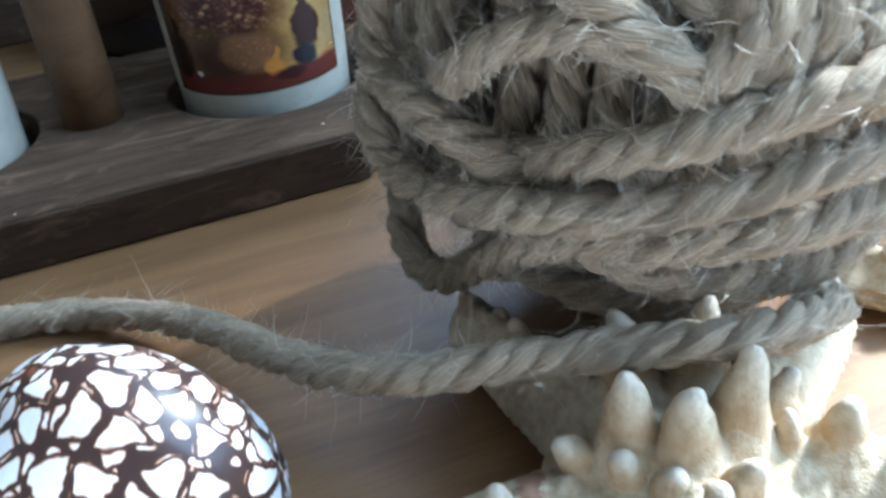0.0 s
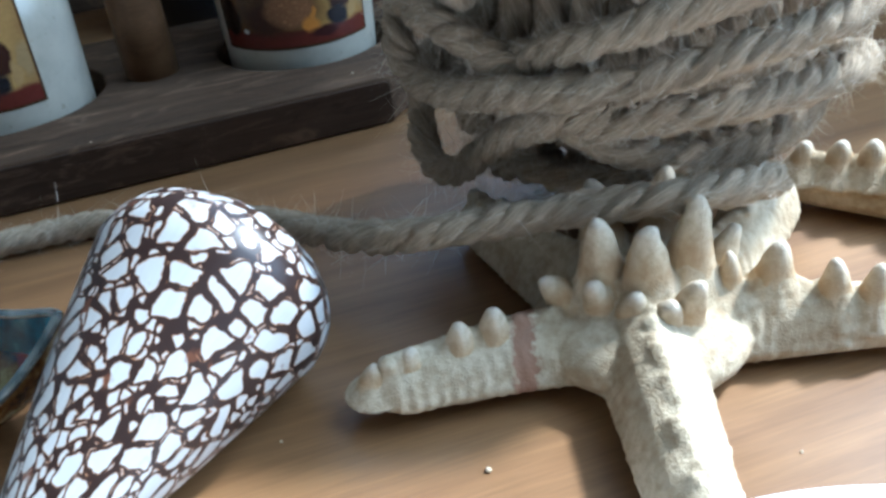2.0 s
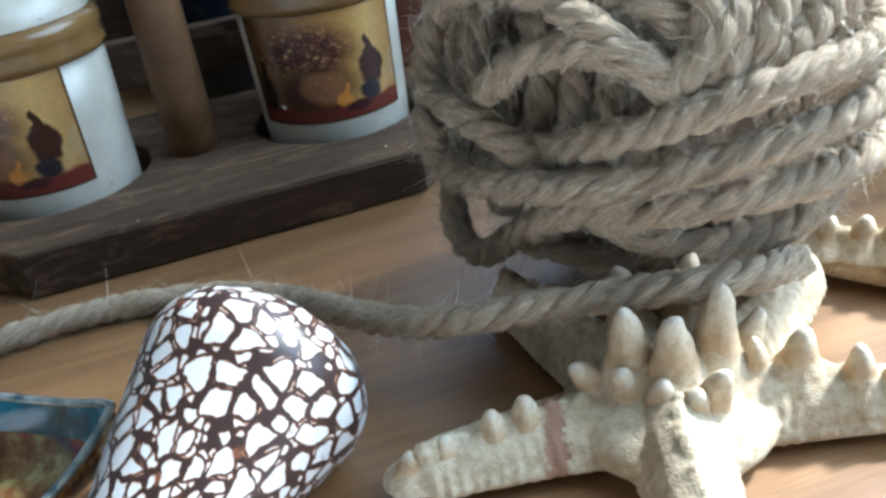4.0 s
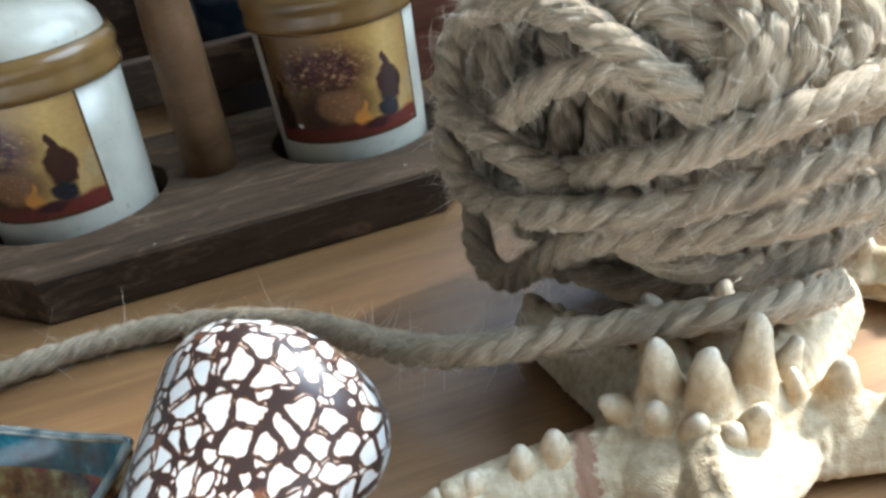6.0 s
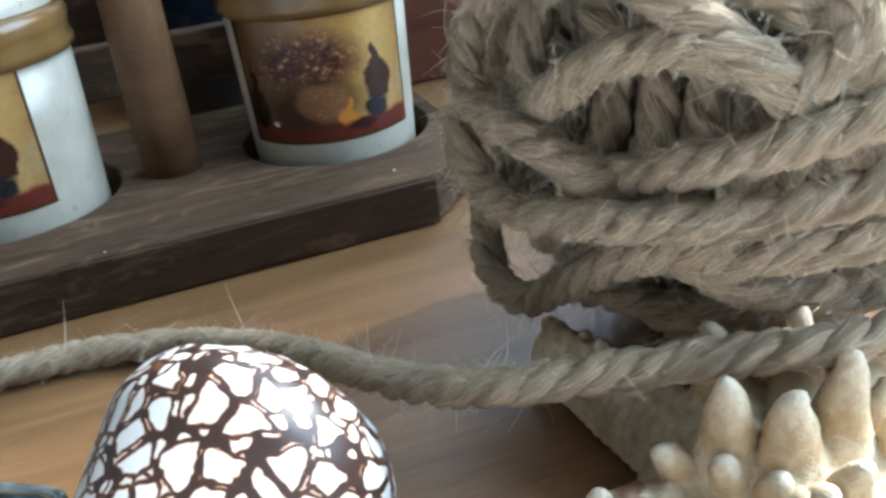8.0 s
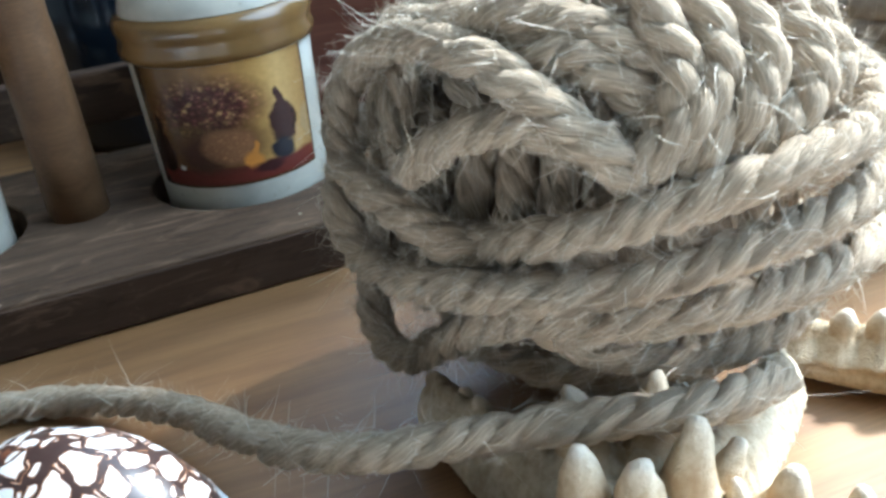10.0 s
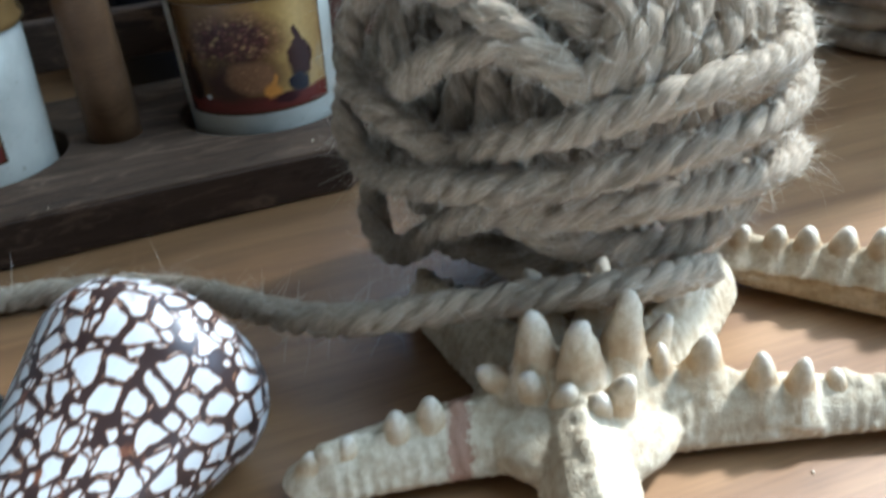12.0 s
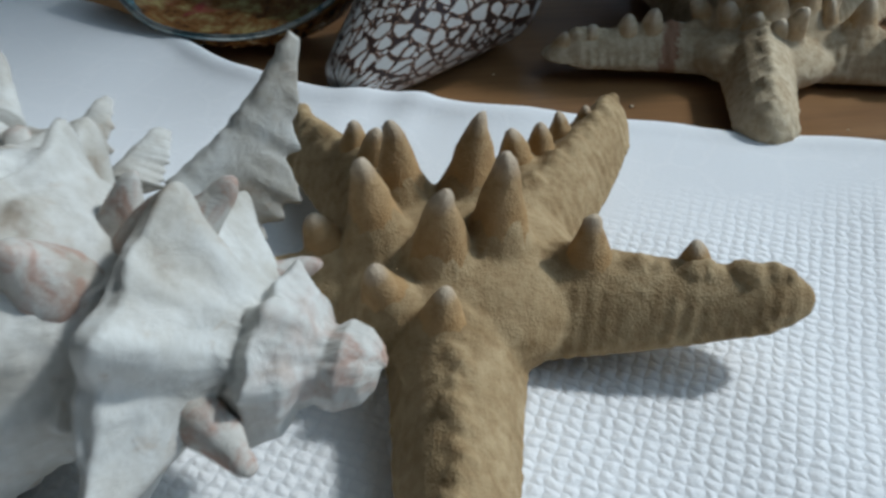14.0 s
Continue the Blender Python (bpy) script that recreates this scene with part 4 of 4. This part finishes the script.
# inner windings, side by side across the ball
for k in range(-5, 6):
    off = k * 0.0076
    rr = math.sqrt(max(0.0001, 0.0405 ** 2 - off ** 2))
    ring = [BALL + np.array((off + 0.002 * math.sin(3 * a), 0.002 + rr * math.cos(a), 0.001 + rr * math.sin(a))) for a in np.linspace(0, 2 * np.pi, 16, endpoint=False)]
    rope(ball, ring, True, fuzz=300)
cv, cf, cuv = lathe([(0.026 * math.sin(math.pi * k / 16), -0.026 * math.cos(math.pi * k / 16)) for k in range(17)], 32)
put("core", mesh_from("core", cv, cf, True, cuv), JUTE, ball, "tightly wound heart of the ball", Matrix.Translation(Vector(BALL)))
COILS = [
    [(-60, -8, 0.72), (-36, -1, 0.80), (-21, 5, 0.88), (-8, 9, 0.93), (5, 13, 0.98), (22, 16, 1.01), (42, 16, 1.00), (65, 17, 0.94), (95, 18, 0.92), (130, 18, 0.92), (170, 16, 0.92), (-150, 10, 0.88)],
    [(-130, 12, 0.90), (-100, 6, 0.98), (-82, -2, 1.02), (-75, -10, 1.01), (-63, -12, 0.97), (-42, -8, 0.95), (-24, -5, 0.95), (-6, -2, 0.95), (10, 2, 0.96), (28, 4, 0.97), (45, 4, 0.97), (68, 5, 0.93), (100, 5, 0.92), (140, 4, 0.90), (-170, 4, 0.90)],
    [(-40, -24, 0.74), (-20, -17, 0.86), (-6, -13, 0.90), (12, -11, 0.92), (31, -11, 0.93), (45, -11, 0.96), (62, -13, 0.98), (78, -18, 0.93), (80, -26, 0.82), (70, -32, 0.70)],
    [(-48, -6, 0.76), (-34, -10, 0.84), (-26, -15, 0.87), (-16, -21, 0.88), (-2, -27, 0.89), (16, -30, 0.89), (38, -29, 0.90), (65, -27, 0.88), (100, -26, 0.86), (150, -24, 0.86)],
    [(0, -14, 0.80), (-14, -13, 0.86), (-25, -14, 0.89), (-39, -20, 0.91), (-54, -29, 0.98), (-64, -34, 1.07), (-76, -34, 1.13), (-88, -29, 1.10), (-100, -21, 1.00), (-115, -12, 0.84)],
    [(-72, -30, 0.76), (-59, -36, 0.84), (-48, -42, 0.86), (-31, -46, 0.86), (-6, -47, 0.85), (25, -46, 0.85), (60, -42, 0.84), (100, -40, 0.82)],
    [(-40, -34, 0.70), (-60, -30, 0.78), (-78, -26, 0.86), (-92, -24, 0.88), (-112, -26, 0.88), (-150, -24, 0.84)],
    [(-50, -14, 0.72), (-66, -18, 0.84), (-84, -20, 0.96), (-104, -16, 0.96), (-130, -8, 0.88)],
    [(-30, -20, 0.70), (-56, -24, 0.78), (-72, -31, 0.84), (-84, -34, 0.88), (-102, -34, 0.88), (-130, -28, 0.84)],
    [(-45, -52, 0.80), (-72, -50, 0.92), (-100, -48, 0.96), (-130, -44, 0.90), (-170, -40, 0.84)],
]
for c in COILS:
    rope(ball, on_ball(c))
# the foot of the ball, lying on the table
for wide, z in ((0.0200, 0.0044), (0.0270, 0.0120), (0.0340, 0.0195)):
    rope(ball, [(BALL[0] + 0.004 + wide * math.cos(a), BALL[1] + 0.006 + wide * math.sin(a), z) for a in np.linspace(0, 2 * np.pi, 14, endpoint=False)], True, fuzz=300)
STRANDS = [
    [(-55, -14, 0.74), (-72, 4, 0.80), (-80, 24, 0.82), (-92, 46, 0.82), (-130, 60, 0.80)],
    [(-95, -12, 0.80), (-98, 8, 0.86), (-100, 28, 0.86), (-110, 48, 0.84), (-160, 62, 0.82)],
    [(-26, -8, 0.72), (-36, -6, 0.80), (-44, -2, 0.85), (-58, 4, 0.92), (-80, 6, 0.97), (-87, 15, 1.01), (-88, 26, 0.99), (-64, 37, 0.97), (-40, 37, 0.97), (-26, 32, 0.97), (-16, 26, 0.97), (-8, 20, 0.94), (0, 12, 0.84)],
    [(-72, 8, 0.80), (-55, 14, 0.88), (-45, 21, 0.90), (-32, 26, 0.90), (-21, 26, 0.90), (-12, 22, 0.84)],
    [(-120, 30, 0.90), (-85, 38, 0.92), (-56, 42, 0.94), (-38, 46, 0.94), (-22, 45, 0.94), (-8, 41, 0.93), (3, 34, 0.86)],
    [(-60, 52, 0.84), (-27, 40, 0.90), (-18, 39, 0.92), (-8, 35, 0.92), (0, 29, 0.86)],
    [(-130, 50, 0.90), (-90, 60, 0.92), (-50, 62, 0.94), (-20, 56, 0.93), (0, 48, 0.88)],
    [(150, 45, 0.92), (60, 74, 0.95), (5, 56, 0.96), (1, 45, 0.97), (4, 38, 0.97), (5, 31, 0.95), (0, 24, 0.88)],
    [(140, 40, 0.92), (60, 64, 0.94), (18, 54, 0.96), (11, 46, 0.97), (13, 39, 0.97), (11, 30, 0.96), (2, 23, 0.96), (-6, 17, 0.90)],
    [(130, 36, 0.92), (70, 56, 0.95), (30, 52, 0.97), (21, 44, 0.98), (22, 35, 0.98), (19, 28, 0.97), (9, 21, 0.94), (0, 16, 0.86)],
    [(125, 30, 0.92), (80, 46, 0.90), (44, 48, 0.95), (31, 43, 0.98), (35, 35, 0.97), (33, 27, 0.96), (24, 21, 0.93), (10, 16, 0.86)],
    [(120, 22, 0.92), (85, 36, 0.88), (56, 42, 0.92), (47, 36, 0.93), (48, 28, 0.92), (40, 22, 0.88)],
]
for c in STRANDS:
    rope(ball, on_ball(c))
# windings of the far side
for k in range(8):
    ring = [(az, 58 * math.sin(radians(az) * 0.9 + 0.8 * k) * (0.6 + 0.05 * k), 0.86) for az in range(105, 260, 14)]
    rope(ball, on_ball(ring), fuzz=200)
# the trailing end
TAIL = [(0.0640, 0.1260, 0.0275), (0.0570, 0.1185, 0.0310), (0.0480, 0.1140, 0.0325), (0.0380, 0.1125, 0.0325), (0.0200, 0.1140, 0.0305), (0.0081, 0.1150, 0.0288), (-0.0038, 0.1156, 0.0271), (-0.0160, 0.1171, 0.0250), (-0.0300, 0.1240, 0.0212), (-0.0450, 0.1350, 0.0175), (-0.0646, 0.1530, 0.0118), (-0.0830, 0.1640, 0.0078),
    (-0.1030, 0.1705, 0.0050), (-0.1220, 0.1700, 0.0043), (-0.1400, 0.1645, 0.0043), (-0.1570, 0.1560, 0.0043), (-0.1850, 0.1415, 0.0043), (-0.2200, 0.1220, 0.0043), (-0.2600, 0.1050, 0.0043)]
rope(ball, TAIL, fuzz=700, label="loose end of rope lying on the table")
fib = put("fuzz", mesh_from("fuzz", HAIR["v"], HAIR["f"], False), FIBRE, ball, "fine loose jute fibres")
fib["kind"] = "stuff"


# ---------------------------------------------------------------- murex shell
def build_murex():
    shell = new("murex_shell")
    tagged(shell, "chalky white murex shell with long frilled spines on the cloth", "seashell")
    apex = Vector((-0.0322, -0.0775, 0.0345))
    axis = Vector((-0.98, -0.14, 0.0)).normalized()
    up = Vector((0, 0, 1))
    south = -axis.cross(up)
    # whorls as radius over the way from the apex, with a shoulder keel before each suture
    way = (-0.0008, 0.0000, 0.0018, 0.0045, 0.0068, 0.0084, 0.0100, 0.0140, 0.0162, 0.0180, 0.0225, 0.0268, 0.0292, 0.0320, 0.0350, 0.0400, 0.0480, 0.0570, 0.0680, 0.0820, 0.1000, 0.1200)
    radius = (0.0000, 0.0030, 0.0052, 0.0064, 0.0054, 0.0062, 0.0098, 0.0120, 0.0100, 0.0112, 0.0172, 0.0226, 0.0222, 0.0162, 0.0158, 0.0200, 0.0270, 0.0300, 0.0295, 0.0230, 0.0135, 0.0060)
    rows, sides = 230, 240
    verts, faces, uvs = [], [], []
    for i in range(rows + 1):
        u = -0.0008 + 0.1208 * (i / rows) ** 1.25
        grown = min(1.0, max(0.08, u / 0.028))
        for j in range(sides):
            th = math.radians(-120) + 2 * math.pi * j / sides
            v = u - grown * 0.019 * th / (2 * math.pi)
            r = float(np.interp(v, way, radius))
            lap = th * 6.5 / (2 * math.pi) + 0.30 + 0.4 * math.floor(v / 0.0165)
            strong = 0.75 + 0.7 * noise.noise(Vector((math.floor(lap) * 3.7, math.floor(v / 0.0165) * 1.9, 0.2)))
            rib = math.exp(-(((lap % 1.0) - 0.5) / 0.19) ** 2) * strong
            keel = sum(w * math.exp(-((v - c) / d) ** 2) for c, d, w in ((0.0140, 0.0030, 0.14), (0.0262, 0.0046, 0.26), (0.0200, 0.0030, 0.12), (0.0500, 0.0050, 0.22), (0.0620, 0.0060, 0.18)))
            r *= 1 + keel * rib - 0.10 * keel
            r *= 1 + min(1.0, u / 0.03) * (0.07 * rib - 0.05)
            p = Vector((math.cos(th) * 1.5, math.sin(th) * 1.5, v * 90))
            r *= 1 + 0.10 * noise.noise(p) + 0.05 * noise.noise(p * 2.7) + 0.018 * noise.noise(p * 7) + 0.010 * math.sin(v * 1500 + 2 * noise.noise(p * 2)) * min(1.0, u / 0.04)
            q = apex + axis * (u + 0.10 * r * noise.noise(p * 1.7 + Vector((7, 0, 0)))) + (up * math.cos(th) + south * math.sin(th)) * r
            q.z = max(q.z, 0.0075)
            verts.append(q)
            uvs.append((th * 0.02, v))
    for i in range(rows):
        for j in range(sides):
            k = (j + 1) % sides
            faces.append((i * sides + j, (i + 1) * sides + j, (i + 1) * sides + k, i * sides + k))
    faces.append(tuple(range(sides)))
    faces.append(tuple(range(rows * sides, (rows + 1) * sides))[::-1])
    put("body", mesh_from("body", verts, faces, True, uvs), MUREX, shell)
    # siphonal canal
    canal = spline([apex + axis * 0.050, apex + axis * 0.075 + Vector((0, 0.004, -0.010)), apex + axis * 0.105 + Vector((0, 0.010, -0.018)), apex + axis * 0.13 + Vector((0, 0.018, -0.022))], 0.002)
    v, f, uv = tube(canal, np.linspace(0.017, 0.0045, len(canal)), 18)
    put("canal", mesh_from("canal", v, f, True, uv), MUREX, shell)

    def frill(name, foot_p, tip_p, w, jag, flange, bow=0.16, label=""):
        """A hollow, bowed spine with a thin jagged flange along one side; flange: (share of the length, width)."""
        foot_p, tip_p = Vector(foot_p), Vector(tip_p)
        d = tip_p - foot_p
        side = Vector(jag).normalized()
        up = side.cross(d).normalized()
        n, k = 54, 16
        verts, faces = [], []
        for i in range(n):
            s = i / (n - 1)
            p = foot_p + d * s + side * (bow * d.length * 4 * (1 - s) * s)
            wd = w * (1 - 0.62 * s)
            if s > 0.9:
                wd *= 1 - 4.5 * (s - 0.9)
            out = float(np.interp(s, [q[0] for q in flange], [q[1] for q in flange]))
            out *= 1 + 0.28 * noise.noise(Vector((s * 13, 0.3, w * 900)))
            for j in range(k):
                a = 2 * math.pi * j / k
                c, sn = math.cos(a), math.sin(a)
                reach = (out if c > 0 else wd) * abs(c) ** 0.7 * (1 if c > 0 else -1)
                thick = wd * (1 - 0.78 * max(0, c)) * (1 - 0.22 * math.exp(-((c - 0.25) / 0.16) ** 2) - 0.15 * math.exp(-((c - 0.6) / 0.12) ** 2))
                q = p + side * reach + up * (sn * thick) - d.normalized() * (0.08 * max(0, reach))
                q += side * 0.0005 * noise.noise(q * 420) + up * 0.0007 * noise.noise(q * 260 + Vector((3, 0, 0)))
                verts.append(q)
        for i in range(n - 1):
            for j in range(k):
                b = (j + 1) % k
                faces.append((i * k + j, (i + 1) * k + j, (i + 1) * k + b, i * k + b))
        faces.append(tuple(range(k)))
        faces.append(tuple(range((n - 1) * k, n * k))[::-1])
        put(name, mesh_from(name, verts, faces), MUREX, shell, label)

    middle = Vector((-0.0740, -0.0810, 0.0350))
    for tip_p, rad in (((-0.0530, -0.0705, 0.0575), 0.0034), ((-0.0600, -0.0730, 0.0590), 0.0026), ((-0.0672, -0.0720, 0.0580), 0.0030), ((-0.0420, -0.0960, 0.0330), 0.0036), ((-0.0930, -0.0640, 0.0560), 0.0046), ((-0.0450, -0.0640, 0.0400), 0.0030), ((-0.0720, -0.0930, 0.0600), 0.0045)):
        tip_p = Vector(tip_p)
        base_p = tip_p.lerp(middle, 0.45)
        d = tip_p - base_p
        put("knob", spine_mesh(d.length, rad, random.uniform(-0.2, 0.2), True), MUREX, shell, "", Matrix.Translation(base_p) @ d.to_track_quat("Z", "Y").to_matrix().to_4x4())
    frill("long_spine", (-0.0800, -0.0430, 0.0330), (-0.0641, -0.0235, 0.0568), 0.0036, (0.75, 0.24, -0.61), ((0.0, 0.016), (0.22, 0.017), (0.36, 0.0155), (0.44, 0.0085), (0.52, 0.0105), (0.62, 0.0068), (0.74, 0.0060), (0.86, 0.0032), (1.0, 0.0018)), 0.07, "long frilled spine")
    frill("side_spine", (-0.1150, -0.0420, 0.0400), (-0.1330, -0.0180, 0.0430), 0.0050, (-0.8, 0.0, 0.3), ((0.0, 0.014), (0.5, 0.008), (1.0, 0.003)), 0.0, "broad blunt spine")
    frill("small_spine", (-0.1060, -0.0420, 0.0330), (-0.1050, -0.0240, 0.0390), 0.0030, (0.8, 0.0, -0.1), ((0.0, 0.010), (0.5, 0.006), (1.0, 0.0016)), 0.0, "short upright spine")
    frill("rear_spine", (-0.0950, -0.0400, 0.0300), (-0.0930, -0.0260, 0.0345), 0.0035, (0.8, 0.2, 0.0), ((0.0, 0.008), (0.6, 0.005), (1.0, 0.002)), 0.0, "short blunt spine")


build_murex()

# ---------------------------------------------------------------- things at the back
basket = new("wicker_basket")
tagged(basket, "grey-brown woven wicker basket at the back of the table", "basket")
bc = Vector((0.262, 0.430, 0.0))
for k in range(22):
    z = 0.006 + k * 0.0105
    r = 0.105 + 0.018 * k / 21
    ring = np.array([(bc.x + (r + 0.003 * math.sin(11 * a + k * math.pi)) * math.cos(a), bc.y + (r + 0.003 * math.sin(11 * a + k * math.pi)) * math.sin(a), z) for a in np.linspace(0, 2 * np.pi, 133)])
    v, f, uv = tube(ring, np.full(len(ring), 0.0056), 8)
    put("weaver", mesh_from("weaver", v, f, True, uv), WICKER, basket)
for k in range(22):
    a = 2 * math.pi * k / 22
    st = np.array([(bc.x + (0.104 + 0.018 * s) * math.cos(a), bc.y + (0.104 + 0.018 * s) * math.sin(a), 0.002 + 0.234 * s) for s in np.linspace(0, 1, 6)])
    v, f, uv = tube(st, np.full(6, 0.0035), 8)
    put("stake", mesh_from("stake", v, f, True, uv), WICKER, basket)
bv, bf, buv = lathe([(0.0, 0.0015), (0.101, 0.0015), (0.101, 0.006), (0.0, 0.006)], 48)
put("bottom", mesh_from("bottom", bv, bf, True, buv), WICKER, basket, m=Matrix.Translation(bc))

chest = new("wooden_box")
tagged(chest, "reddish-brown wooden box standing behind the rack", "box")
CM = pose(-0.045, 0.395, 0, 0, 0, 18)
part("body", box_bm(-0.045, 0.085, 0.0, 0.11, 0.0005, 0.125, 0.002), RED_WOOD, chest, m=CM, smooth=False)
part("lid", box_bm(-0.048, 0.088, -0.003, 0.113, 0.1255, 0.140, 0.002), RED_WOOD, chest, m=CM, smooth=False)

pot = new("blue_bottle")
tagged(pot, "dark blue glazed bottle behind the rack", "bottle")
pv, pf, puv = lathe([(0.0, 0.0005), (0.030, 0.0005), (0.034, 0.006), (0.035, 0.07), (0.030, 0.092), (0.016, 0.106)], 40)
put("body", mesh_from("body", pv, pf, True, puv), BLUE_GLASS, pot, m=pose(-0.150, 0.400, 0))
pv, pf, puv = lathe([(0.016, 0.106), (0.0135, 0.110), (0.012, 0.132)], 40)
put("neck", mesh_from("neck", pv, pf, True, puv), BLUE_GLASS, pot, m=pose(-0.150, 0.400, 0))
pv, pf, puv = lathe([(0.012, 0.132), (0.0148, 0.134), (0.015, 0.138), (0.0, 0.139)], 40)
put("lip", mesh_from("lip", pv, pf, True, puv), BLUE_GLASS, pot, m=pose(-0.150, 0.400, 0))

board = new("dark_board")
tagged(board, "dark wooden board standing behind the jars", "board")
part("panel", box_bm(-0.36, 0.06, 0.0, 0.018, 0.0005, 0.30, 0.002), DARK_WOOD, board, m=pose(-0.150, 0.465, 0, 0, 0, 18), smooth=False)

# crumbs and specks that lie about
for k, (x, y, z, size) in enumerate(((-0.0038, 0.0692, 0.0, 0.0011), (-0.046, 0.080, 0.0, 0.0006), (0.078, 0.088, 0.0, 0.0007), (0.066, 0.118, 0.0, 0.0006), (-0.070, 0.140, 0.0, 0.0005), (-0.105, 0.150, 0.0, 0.0006), (-0.0474, 0.2444, 0.0172, 0.0008), (-0.128, 0.202, 0.0172, 0.0006), (-0.030, 0.160, 0.0, 0.0005), (0.055, 0.070, 0.0, 0.0005))):
    bm = bmesh.new()
    bmesh.ops.create_icosphere(bm, subdivisions=2, radius=size * 0.62)
    for v in bm.verts:
        v.co *= 1 + 0.6 * noise.noise(v.co * 900 + Vector((k, 0, 0)))
        v.co.z *= 0.6
    low = min(v.co.z for v in bm.verts)
    crumb = part("crumb", bm, TIP_PALE, m=pose(x, y, z - low))
    tagged(crumb, "tiny pale crumb lying on the wood", "crumb", "crumbs")
